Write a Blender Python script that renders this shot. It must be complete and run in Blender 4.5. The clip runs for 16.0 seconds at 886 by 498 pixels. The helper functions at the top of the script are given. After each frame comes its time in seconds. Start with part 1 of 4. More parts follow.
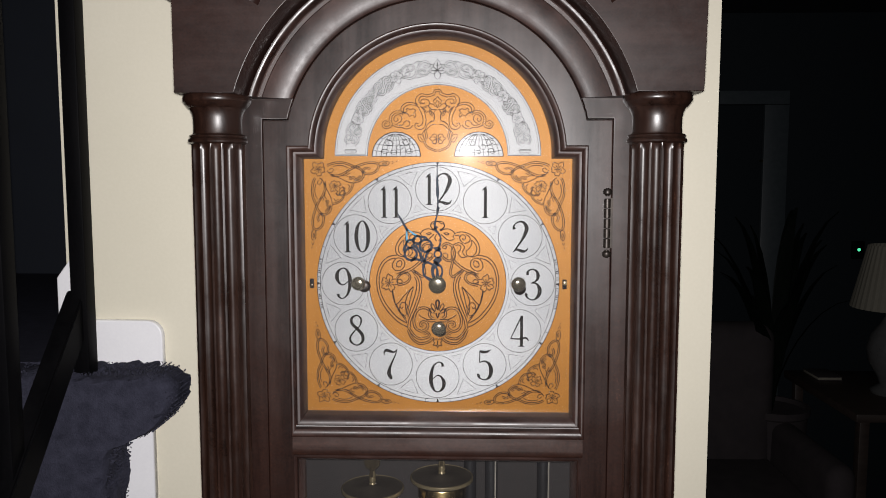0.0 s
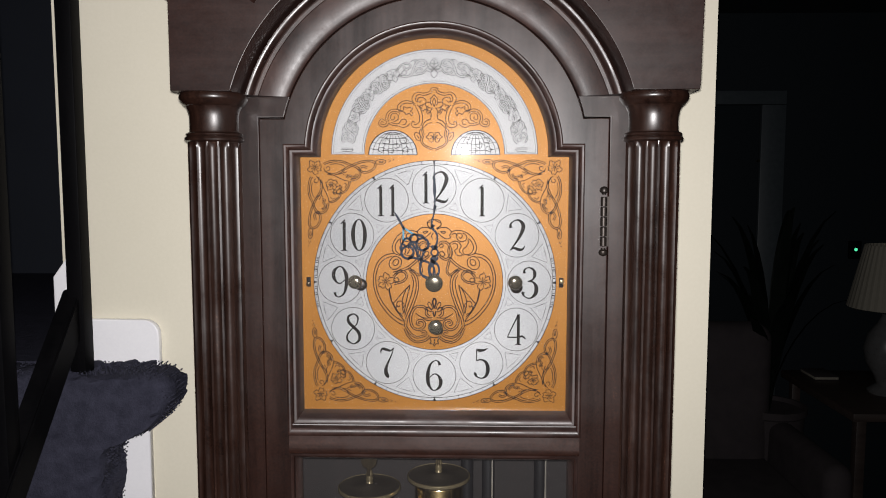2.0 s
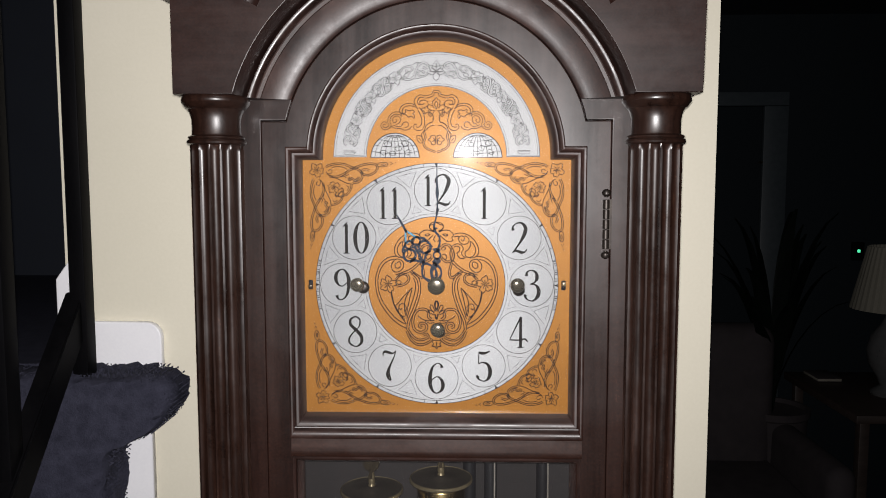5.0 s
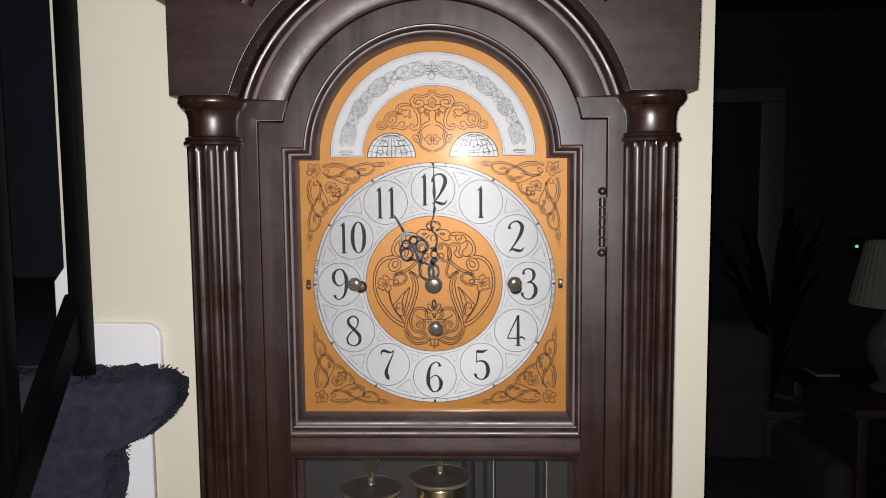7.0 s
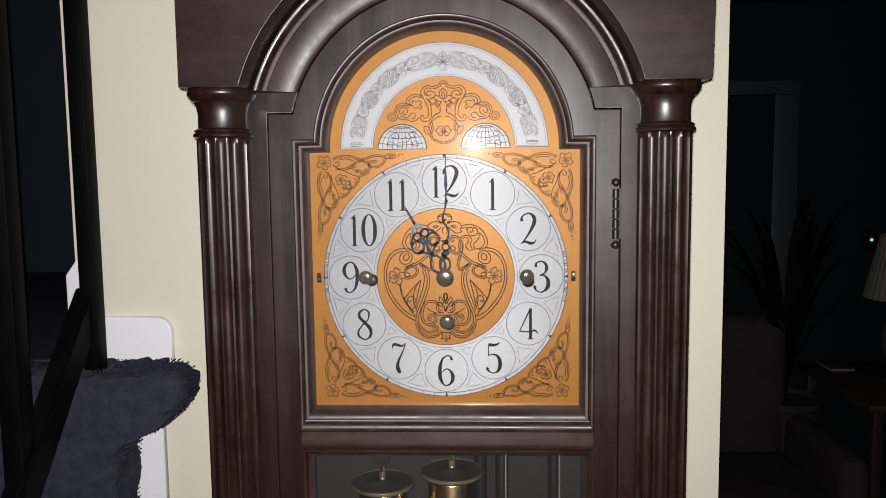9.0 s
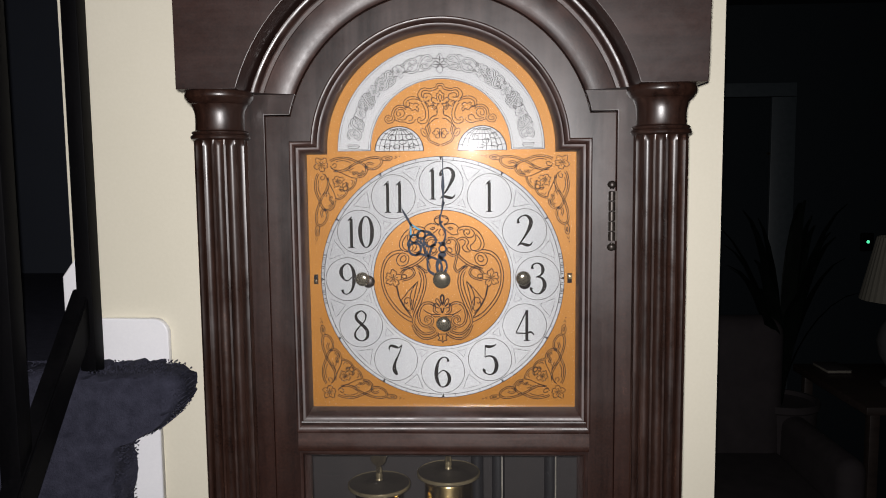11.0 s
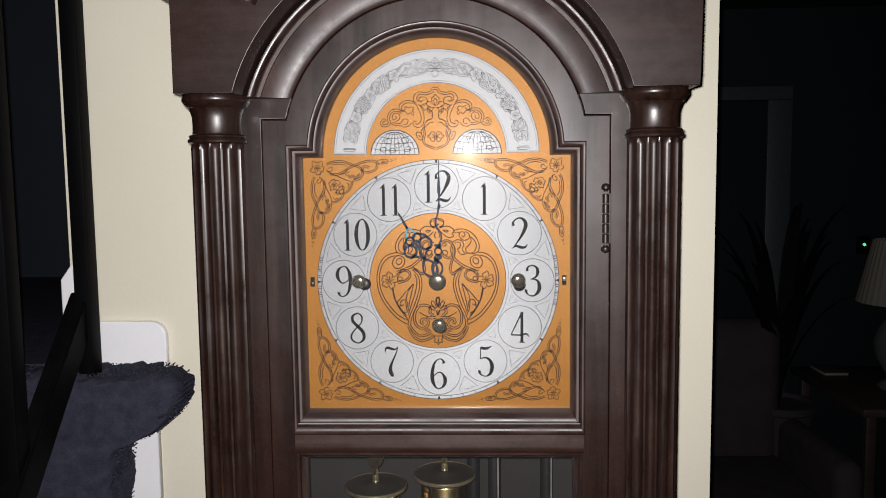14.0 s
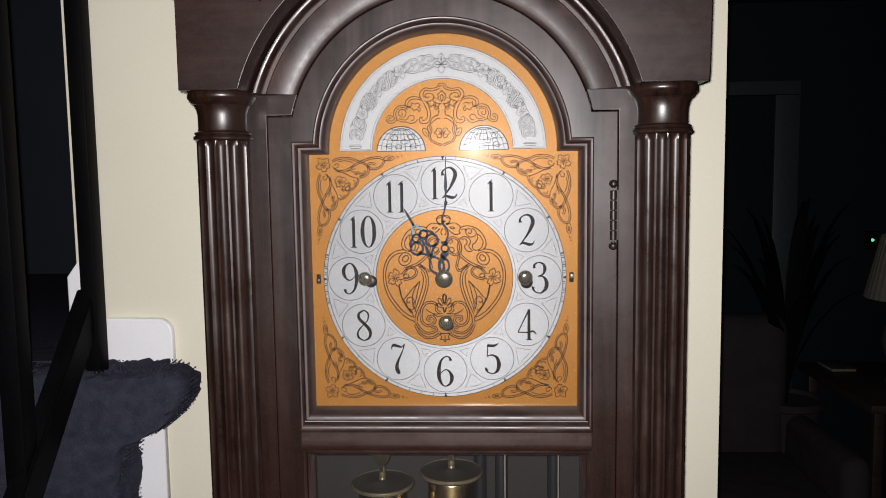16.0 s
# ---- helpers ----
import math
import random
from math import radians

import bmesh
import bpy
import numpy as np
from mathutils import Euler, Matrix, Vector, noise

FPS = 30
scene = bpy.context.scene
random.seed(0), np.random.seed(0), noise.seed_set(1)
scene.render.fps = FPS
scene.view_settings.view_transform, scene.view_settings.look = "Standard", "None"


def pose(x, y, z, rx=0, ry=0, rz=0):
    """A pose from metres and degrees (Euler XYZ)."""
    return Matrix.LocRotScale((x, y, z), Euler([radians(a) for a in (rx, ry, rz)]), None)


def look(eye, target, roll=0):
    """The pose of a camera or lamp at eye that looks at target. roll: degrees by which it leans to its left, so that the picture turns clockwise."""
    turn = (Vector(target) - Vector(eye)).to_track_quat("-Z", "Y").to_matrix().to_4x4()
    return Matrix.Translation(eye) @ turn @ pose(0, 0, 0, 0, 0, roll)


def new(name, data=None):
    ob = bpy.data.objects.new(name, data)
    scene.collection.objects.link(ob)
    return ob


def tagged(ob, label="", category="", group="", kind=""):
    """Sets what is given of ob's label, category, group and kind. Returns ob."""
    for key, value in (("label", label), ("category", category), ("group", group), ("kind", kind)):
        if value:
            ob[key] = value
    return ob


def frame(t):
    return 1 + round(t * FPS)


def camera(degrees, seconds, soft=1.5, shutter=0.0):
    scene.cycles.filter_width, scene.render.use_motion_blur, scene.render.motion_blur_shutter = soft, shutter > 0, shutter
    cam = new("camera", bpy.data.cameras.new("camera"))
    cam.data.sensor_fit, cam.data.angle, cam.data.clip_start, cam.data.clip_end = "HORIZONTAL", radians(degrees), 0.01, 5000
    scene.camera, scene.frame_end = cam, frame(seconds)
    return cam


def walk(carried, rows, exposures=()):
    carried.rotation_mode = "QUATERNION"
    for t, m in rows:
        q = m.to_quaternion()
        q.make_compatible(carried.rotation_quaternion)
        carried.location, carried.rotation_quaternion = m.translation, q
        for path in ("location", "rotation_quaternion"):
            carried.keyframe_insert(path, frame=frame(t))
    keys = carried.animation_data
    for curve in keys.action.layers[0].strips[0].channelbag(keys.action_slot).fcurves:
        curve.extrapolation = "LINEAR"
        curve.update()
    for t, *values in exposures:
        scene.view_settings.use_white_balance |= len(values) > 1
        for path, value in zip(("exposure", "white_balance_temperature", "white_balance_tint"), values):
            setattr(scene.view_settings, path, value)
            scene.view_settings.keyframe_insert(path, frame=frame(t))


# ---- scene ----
cam = camera(60.0, 16.0, soft=1.0)
PATH = [
    (0, (0.03, -0.785, 1.709), (-0.032, 1.206, 1.524), 0.0),
    (0.5, (0.031, -0.785, 1.709), (-0.03, 1.205, 1.524), -0.0),
    (1, (0.032, -0.786, 1.709), (-0.027, 1.204, 1.524), -0.0),
    (1.5, (0.034, -0.785, 1.706), (-0.027, 1.205, 1.525), -0.0),
    (2, (0.031, -0.785, 1.707), (-0.025, 1.206, 1.523), -0.0),
    (2.5, (0.03, -0.784, 1.707), (-0.029, 1.207, 1.521), 0.0),
    (3, (0.029, -0.783, 1.708), (-0.031, 1.207, 1.519), 0.1),
    (3.5, (0.03, -0.783, 1.709), (-0.033, 1.207, 1.519), 0.0),
    (4, (0.03, -0.782, 1.708), (-0.033, 1.208, 1.521), -0.0),
    (6.5, (0.033, -0.789, 1.709), (-0.024, 1.203, 1.532), -0.3),
    (7, (0.033, -0.787, 1.709), (-0.026, 1.204, 1.525), -0.5),
    (7.5, (0.033, -0.786, 1.709), (-0.033, 1.204, 1.52), -0.7),
    (8, (0.035, -0.785, 1.706), (-0.039, 1.204, 1.517), -0.7),
    (8.5, (0.034, -0.782, 1.706), (-0.047, 1.207, 1.51), -0.8),
    (9, (0.032, -0.78, 1.706), (-0.055, 1.209, 1.509), -0.7),
    (11.5, (0.034, -0.784, 1.707), (-0.044, 1.205, 1.517), -0.6),
    (12, (0.035, -0.788, 1.708), (-0.039, 1.202, 1.524), -0.6),
    (12.5, (0.034, -0.789, 1.71), (-0.034, 1.201, 1.524), -0.6),
    (13, (0.036, -0.79, 1.709), (-0.034, 1.2, 1.527), -0.7),
    (13.5, (0.035, -0.789, 1.708), (-0.036, 1.201, 1.526), -0.7),
    (14, (0.036, -0.788, 1.706), (-0.04, 1.202, 1.522), -0.7),
    (14.5, (0.035, -0.786, 1.709), (-0.044, 1.203, 1.513), -0.8),
    (15, (0.034, -0.786, 1.708), (-0.048, 1.203, 1.514), -0.8),
    (15.5, (0.034, -0.785, 1.708), (-0.054, 1.203, 1.512), -0.8),
    (16, (0.035, -0.784, 1.707), (-0.056, 1.204, 1.512), -0.8),
]
walk(cam, [(t, look(eye, target, roll)) for t, eye, target, roll in PATH])

# ---- world and light ----
world = bpy.data.worlds.new("night")
scene.world = world
world.use_nodes = True
world.node_tree.nodes["Background"].inputs[0].default_value = (0.5, 0.6, 0.8, 1)
world.node_tree.nodes["Background"].inputs[1].default_value = 0.004

# the torch beside the lens, whose mirror image shows in the clock's glass
torch_data = bpy.data.lights.new("torch", "SPOT")
torch_data.energy, torch_data.color = 50.0, (1.0, 0.965, 0.965)
torch_data.spot_size, torch_data.spot_blend = radians(125), 0.9
torch_data.shadow_soft_size = 0.0038
torch = new("torch", torch_data)
torch.matrix_world = look((0.030, -0.785, 1.712), (-0.07, 0.1, 1.62))


# ---- materials ----
def shader(name):
    m = bpy.data.materials.new(name)
    m.use_nodes = True
    return m, m.node_tree, m.node_tree.nodes["Principled BSDF"]


def node(tree, kind, **values):
    n = tree.nodes.new(kind)
    for key, value in values.items():
        n.inputs[key].default_value = value
    return n


def coords(tree, scale):
    tc = tree.nodes.new("ShaderNodeTexCoord")
    mp = tree.nodes.new("ShaderNodeMapping")
    mp.inputs["Scale"].default_value = scale
    tree.links.new(tc.outputs["Object"], mp.inputs["Vector"])
    return mp.outputs["Vector"]


def ramp(tree, source, stops):
    r = tree.nodes.new("ShaderNodeValToRGB")
    r.color_ramp.elements[0].position, r.color_ramp.elements[0].color = stops[0][0], (*stops[0][1], 1)
    r.color_ramp.elements[1].position, r.color_ramp.elements[1].color = stops[-1][0], (*stops[-1][1], 1)
    for at, c in stops[1:-1]:
        r.color_ramp.elements.new(at).color = (*c, 1)
    tree.links.new(source, r.inputs[0])
    return r.outputs[0]


def surface(name, low, high, rough=0.5, metal=0.0, scale=(40, 40, 40), fine=300.0, bump=0.05, depth=0.0005, coat=0.0,
            rough_spread=0.1, coat_rough=0.15, specular=0.5, worn=None, patch=0.0):
    """Two colours mixed by noise at a coarse and a fine size, with relief and uneven gloss."""
    m, tree, b = shader(name)
    link = tree.links.new
    v = coords(tree, scale)
    big = node(tree, "ShaderNodeTexNoise", Scale=1.0, Detail=6.0, Roughness=0.6)
    link(v, big.inputs["Vector"])
    small = node(tree, "ShaderNodeTexNoise", Scale=fine, Detail=3.0, Roughness=0.6)
    link(coords(tree, (1, 1, 1)), small.inputs["Vector"])
    mix = tree.nodes.new("ShaderNodeMath")
    mix.operation = "MULTIPLY_ADD"
    mix.inputs[1].default_value = 0.35
    link(small.outputs[0], mix.inputs[0])
    half = tree.nodes.new("ShaderNodeMath")
    half.operation = "MULTIPLY"
    half.inputs[1].default_value = 0.65
    link(big.outputs[0], half.inputs[0])
    link(half.outputs[0], mix.inputs[2])
    stops = [(0.32, low), (0.62, high), (0.76, worn)] if worn else [(0.32, low), (0.68, high)]
    link(ramp(tree, mix.outputs[0], stops), b.inputs["Base Color"])
    rr = tree.nodes.new("ShaderNodeMapRange")
    rr.inputs["To Min"].default_value, rr.inputs["To Max"].default_value = max(0.02, rough - rough_spread), rough + rough_spread
    link(big.outputs[0], rr.inputs["Value"])
    gloss = rr.outputs[0]
    if patch:
        # rubbed and dull places, a few centimetres across
        rub = node(tree, "ShaderNodeTexNoise", Scale=18.0, Detail=6.0, Roughness=0.7, Distortion=0.3)
        link(coords(tree, (1, 1, 1)), rub.inputs["Vector"])
        pr = node(tree, "ShaderNodeMapRange")
        pr.inputs["From Min"].default_value, pr.inputs["From Max"].default_value = 0.3, 0.7
        pr.inputs["To Min"].default_value, pr.inputs["To Max"].default_value = -patch, patch
        link(rub.outputs[0], pr.inputs["Value"])
        add = tree.nodes.new("ShaderNodeMath")
        add.operation, add.use_clamp = "ADD", True
        link(gloss, add.inputs[0])
        link(pr.outputs[0], add.inputs[1])
        gloss = add.outputs[0]
    link(gloss, b.inputs["Roughness"])
    b.inputs["Metallic"].default_value = metal
    b.inputs["Specular IOR Level"].default_value = specular
    b.inputs["Coat Weight"].default_value = coat
    b.inputs["Coat Roughness"].default_value = coat_rough
    bp = node(tree, "ShaderNodeBump", Strength=bump, Distance=depth)
    link(mix.outputs[0], bp.inputs["Height"])
    link(bp.outputs[0], b.inputs["Normal"])
    return m


WOOD = surface("mahogany", (0.0030, 0.0012, 0.0010), (0.0180, 0.0064, 0.0040), 0.34, scale=(48, 48, 3), fine=420, bump=0.05, rough_spread=0.09, specular=0.56, worn=(0.055, 0.020, 0.0115), patch=0.035)
WOOD_FLAT = surface("mahogany_along", (0.0052, 0.0024, 0.0021), (0.0185, 0.0072, 0.0052), 0.40, scale=(5, 45, 45), fine=500, bump=0.06, rough_spread=0.08, specular=0.4, patch=0.06)
WOOD_COLUMN = surface("mahogany_turned", (0.0030, 0.0014, 0.0011), (0.0175, 0.0074, 0.0048), 0.34, scale=(95, 95, 9), fine=500, bump=0.16, rough_spread=0.14, specular=0.5, worn=(0.085, 0.038, 0.022), patch=0.10)
WOOD_SHINE = surface("mahogany_polished_bead", (0.004, 0.002, 0.0017), (0.020, 0.008, 0.0058), 0.38, scale=(60, 80, 60), fine=350, bump=0.55, rough_spread=0.24, specular=0.5, patch=0.16)
WOOD_BEAD = surface("mahogany_moulding", (0.0060, 0.0028, 0.0024), (0.027, 0.0108, 0.0076), 0.47, scale=(24, 40, 24), fine=400, bump=0.22, rough_spread=0.18, specular=0.54, worn=(0.055, 0.026, 0.019), patch=0.12)
WOOD_RAIL = surface("mahogany_rail", (0.005, 0.0022, 0.0017), (0.028, 0.0105, 0.0066), 0.40, scale=(4, 60, 60), fine=420, bump=0.14, rough_spread=0.12, specular=0.42, worn=(0.075, 0.028, 0.017), patch=0.08)
WOOD_IN = surface("case_inside", (0.008, 0.006, 0.006), (0.016, 0.012, 0.0115), 0.7, scale=(60, 60, 5))
GOLD = surface("gilt_plate", (0.218, 0.090, 0.0125), (0.266, 0.114, 0.0170), 0.45, metal=0.20, specular=0.2, scale=(12, 12, 12), fine=700, bump=0.02, rough_spread=0.05)
SILVER = surface("silvered_plate", (0.262, 0.268, 0.280), (0.328, 0.331, 0.336), 0.46, metal=0.02, specular=0.24, scale=(10, 10, 10), fine=900, bump=0.02, rough_spread=0.06)


def brushed_ring():
    """Silvered plate brushed in circles about its middle."""
    m = surface("brushed_silvered_plate", (0.240, 0.246, 0.258), (0.300, 0.304, 0.310), 0.5, metal=0.14, specular=0.24, scale=(10, 10, 10), fine=900, bump=0.02, rough_spread=0.05)
    tree = m.node_tree
    b = tree.nodes["Principled BSDF"]
    tan = tree.nodes.new("ShaderNodeTangent")
    tan.direction_type, tan.axis = "RADIAL", "Y"
    tree.links.new(tan.outputs[0], b.inputs["Tangent"])
    b.inputs["Anisotropic"].default_value = 0.8
    b.inputs["Anisotropic Rotation"].default_value = 0.25
    return m


SILVER_RING = brushed_ring()
INK = surface("black_ink", (0.004, 0.003, 0.003), (0.011, 0.008, 0.007), 0.6, specular=0.15)
INK_FINE = surface("brown_ink", (0.009, 0.0045, 0.003), (0.022, 0.010, 0.006), 0.6, specular=0.15)
BLUED = surface("blued_steel", (0.008, 0.011, 0.020), (0.016, 0.022, 0.036), 0.5, metal=0.0, specular=0.12, bump=0.02)
BRASS = surface("brass", (0.42, 0.30, 0.13), (0.66, 0.50, 0.24), 0.22, metal=1.0, bump=0.02)
BRASS_DARK = surface("tarnished_brass", (0.034, 0.027, 0.017), (0.085, 0.066, 0.040), 0.28, metal=0.6, bump=0.06)
BRASS_TOP = surface("dull_brass", (0.020, 0.017, 0.0135), (0.036, 0.030, 0.023), 0.5, metal=0.0, specular=0.3)
BRASS_RIM = surface("rubbed_brass", (0.11, 0.09, 0.055), (0.24, 0.195, 0.115), 0.30, metal=0.6)
ARBOR = surface("aged_arbor", (0.13, 0.118, 0.094), (0.30, 0.27, 0.21), 0.14, metal=0.78, bump=0.05, rough_spread=0.05)
# Matt blue that stands for a glint on the hour hand's fork.
GLINT = surface("painted_blue_glint", (0.04, 0.17, 0.27), (0.07, 0.25, 0.38), 0.6, metal=0.0, specular=0.15, bump=0.02)
CABLE = surface("steel_cable", (0.16, 0.15, 0.13), (0.34, 0.32, 0.28), 0.4, metal=0.3, fine=900)
STEEL = surface("dull_steel", (0.0075, 0.0075, 0.0085), (0.017, 0.017, 0.019), 0.4, metal=0.2, scale=(20, 20, 4))
BRONZE = surface("dark_bronze", (0.014, 0.011, 0.010), (0.036, 0.028, 0.022), 0.42, metal=0.6)
WALL = surface("cream_paint", (0.635, 0.60, 0.485), (0.70, 0.66, 0.545), 0.7, scale=(3, 3, 3), fine=220, bump=0.12, depth=0.0008)
WHITE = surface("white_gloss_paint", (0.74, 0.74, 0.77), (0.82, 0.82, 0.84), 0.35, scale=(8, 8, 8), bump=0.04)
CARPET = surface("navy_carpet", (0.0175, 0.018, 0.028), (0.040, 0.0405, 0.060), 0.95, scale=(60, 60, 60), fine=420, bump=0.9, depth=0.004, specular=0.1)
IRON = surface("black_painted_wood", (0.0012, 0.0012, 0.0016), (0.0035, 0.0033, 0.0038), 0.55, scale=(40, 40, 8), bump=0.05, rough_spread=0.03, specular=0.05)
# The unlit rooms' darkness is put into these near-black wall colours.
UNLIT_DARK = surface("unlit_room_dark", (0.0032, 0.0082, 0.0125), (0.0062, 0.0130, 0.0185), 0.8, scale=(2, 2, 2), bump=0.05)
UNLIT_HALL = surface("unlit_hall_blue", (0.008, 0.0105, 0.018), (0.014, 0.0185, 0.029), 0.8, scale=(2, 2, 2), bump=0.05)
DARK_FLOOR = surface("dark_floor", (0.11, 0.082, 0.080), (0.19, 0.145, 0.136), 0.6, scale=(3, 30, 3))
# Dark grey for the pale casing: the room's dimness is in the colour.
UNLIT_TRIM = surface("shaded_trim", (0.044, 0.056, 0.064), (0.064, 0.078, 0.088), 0.5)
SHADE = surface("lampshade_linen", (0.27, 0.25, 0.20), (0.33, 0.31, 0.255), 0.9, scale=(200, 200, 12), bump=0.2)
CERAMIC = surface("lamp_ceramic", (0.10, 0.10, 0.10), (0.15, 0.15, 0.15), 0.3)
TABLE_WOOD = surface("dark_stained_wood", (0.034, 0.025, 0.022), (0.068, 0.049, 0.041), 0.5, scale=(6, 50, 50))
LEAF = surface("dark_leaf", (0.006, 0.010, 0.008), (0.014, 0.022, 0.016), 0.5, scale=(30, 30, 8))
DARK_CLOTH = surface("dark_cloth", (0.040, 0.033, 0.036), (0.066, 0.054, 0.057), 0.9, scale=(14, 14, 14), fine=300, bump=0.3)


def glass_material():
    """A thin pane with a mirror gloss and a faint smear of hand grease."""
    m = bpy.data.materials.new("pane_glass")
    m.use_nodes = True
    tree = m.node_tree
    tree.nodes.clear()
    link = tree.links.new
    out = tree.nodes.new("ShaderNodeOutputMaterial")
    clear = tree.nodes.new("ShaderNodeBsdfTransparent")
    clear.inputs[0].default_value = (0.98, 0.985, 0.98, 1)
    sharp = node(tree, "ShaderNodeBsdfGlossy", Roughness=0.009)
    smear = node(tree, "ShaderNodeBsdfGlossy", Roughness=0.16)
    noise_tex = node(tree, "ShaderNodeTexNoise", Scale=9.0, Detail=4.0)
    link(coords(tree, (1, 1, 1)), noise_tex.inputs["Vector"])
    amount = tree.nodes.new("ShaderNodeMapRange")
    amount.inputs["To Min"].default_value, amount.inputs["To Max"].default_value = 0.008, 0.022
    link(noise_tex.outputs[0], amount.inputs["Value"])
    gloss = tree.nodes.new("ShaderNodeMixShader")
    link(amount.outputs[0], gloss.inputs[0])
    link(sharp.outputs[0], gloss.inputs[1])
    link(smear.outputs[0], gloss.inputs[2])
    fres = node(tree, "ShaderNodeFresnel", IOR=1.45)
    mix = tree.nodes.new("ShaderNodeMixShader")
    link(fres.outputs[0], mix.inputs[0])
    link(clear.outputs[0], mix.inputs[1])
    link(gloss.outputs[0], mix.inputs[2])
    # thin dust, a little thicker in places; its pale veil also stands for haze
    dust_haze = node(tree, "ShaderNodeBsdfDiffuse", Color=(0.72, 0.68, 0.70, 1), Roughness=1.0)
    film_tex = node(tree, "ShaderNodeTexNoise", Scale=5.0, Detail=6.0, Roughness=0.7)
    link(coords(tree, (1, 1, 1)), film_tex.inputs["Vector"])
    film_amount = tree.nodes.new("ShaderNodeMapRange")
    film_amount.inputs["To Min"].default_value, film_amount.inputs["To Max"].default_value = 0.001, 0.009
    link(film_tex.outputs[0], film_amount.inputs["Value"])
    hazed = tree.nodes.new("ShaderNodeMixShader")
    link(film_amount.outputs[0], hazed.inputs[0])
    link(mix.outputs[0], hazed.inputs[1])
    link(dust_haze.outputs[0], hazed.inputs[2])
    link(hazed.outputs[0], out.inputs[0])
    return m


GLASS = glass_material()


def led_material():
    m, tree, b = shader("green_led")
    b.inputs["Base Color"].default_value = (0.02, 0.1, 0.05, 1)
    b.inputs["Emission Color"].default_value = (0.1, 0.9, 0.45, 1)
    b.inputs["Emission Strength"].default_value = 1.0
    return m


LED = led_material()


# ---- mesh helpers ----
def part(name, bm, material, parent=None, label="", smooth=True):
    """Links a bmesh, built in world metres, as one mesh object; under a parent it keeps its place."""
    if isinstance(bm, bmesh.types.BMesh):
        me = bpy.data.meshes.new(name)
        bm.to_mesh(me)
        bm.free()
    else:
        me = bm
    me.materials.clear()
    me.materials.append(material)
    if smooth:
        me.shade_smooth()
        me.set_sharp_from_angle(angle=radians(35))
    ob = new(name, me)
    if parent is not None:
        ob.parent = parent
        up, at = parent, Vector()
        while up is not None:
            at += up.location
            up = up.parent
        ob.location = -at
    if label:
        tagged(ob, label)
    return ob


def at_base(name, x, y, z, label, category, group="", kind=""):
    ob = new(name)
    ob.location = (x, y, z)
    return tagged(ob, label, category, group, kind)


def box(bm, x0, x1, y0, y1, z0, z1, bevel=0.0):
    m = Matrix.Translation(((x0 + x1) / 2, (y0 + y1) / 2, (z0 + z1) / 2)) @ Matrix.Diagonal((x1 - x0, y1 - y0, z1 - z0, 1))
    made = bmesh.ops.create_cube(bm, size=1, matrix=m)
    if bevel:
        edges = {e for v in made["verts"] for e in v.link_edges}
        bmesh.ops.bevel(bm, geom=list(edges), offset=bevel, segments=2 if bevel < 0.02 else 5, affect="EDGES", profile=0.5)
    return bm


def cuboid(*size, bevel=0.0):
    return box(bmesh.new(), *size, bevel=bevel)


def plate(outlines, y0, y1, bevel=0.0):
    """A board in the x-z plane with the outlines' shape (later outlines are holes), from depth y0 to y1."""
    cu = bpy.data.curves.new("outline", "CURVE")
    cu.dimensions, cu.fill_mode = "2D", "BOTH"
    cu.extrude, cu.bevel_depth, cu.bevel_resolution = abs(y1 - y0) / 2 - bevel, bevel, 1
    cu.offset = -bevel
    for pts in outlines:
        sp = cu.splines.new("POLY")
        sp.points.add(len(pts) - 1)
        for p, (x, z) in zip(sp.points, pts):
            p.co = (x, z, 0, 1)
        sp.use_cyclic_u = True
    ob = bpy.data.objects.new("outline", cu)
    me = bpy.data.meshes.new_from_object(ob)
    bpy.data.objects.remove(ob)
    bpy.data.curves.remove(cu)
    me.transform(Matrix.Translation((0, (y0 + y1) / 2, 0)) @ Matrix.Rotation(radians(90), 4, "X"))
    return me


def lathe(profile, x=0.0, y=0.0, n=40, bm=None, axis="Z", closed=False):
    """Turns (radius, height) about a vertical axis at (x, y), or about a y axis at (x, z)."""
    bm = bm or bmesh.new()
    rings = []
    for r, h in profile:
        ring = []
        for k in range(n):
            a = 2 * math.pi * k / n
            c, s = r * math.cos(a), r * math.sin(a)
            ring.append(bm.verts.new((x + c, y + s, h) if axis == "Z" else (x + c, h, y - s)))
        rings.append(ring)
    for a, b in zip(rings, rings[1:]):
        for k in range(n):
            bm.faces.new((a[k], a[(k + 1) % n], b[(k + 1) % n], b[k]))
    if closed:
        for k in range(n):
            bm.faces.new((rings[-1][k], rings[-1][(k + 1) % n], rings[0][(k + 1) % n], rings[0][k]))
    for ring, flip in () if closed else ((rings[0], True), (rings[-1], False)):
        bm.faces.new(list(reversed(ring)) if flip else ring)
    bmesh.ops.recalc_face_normals(bm, faces=bm.faces[:])
    return bm


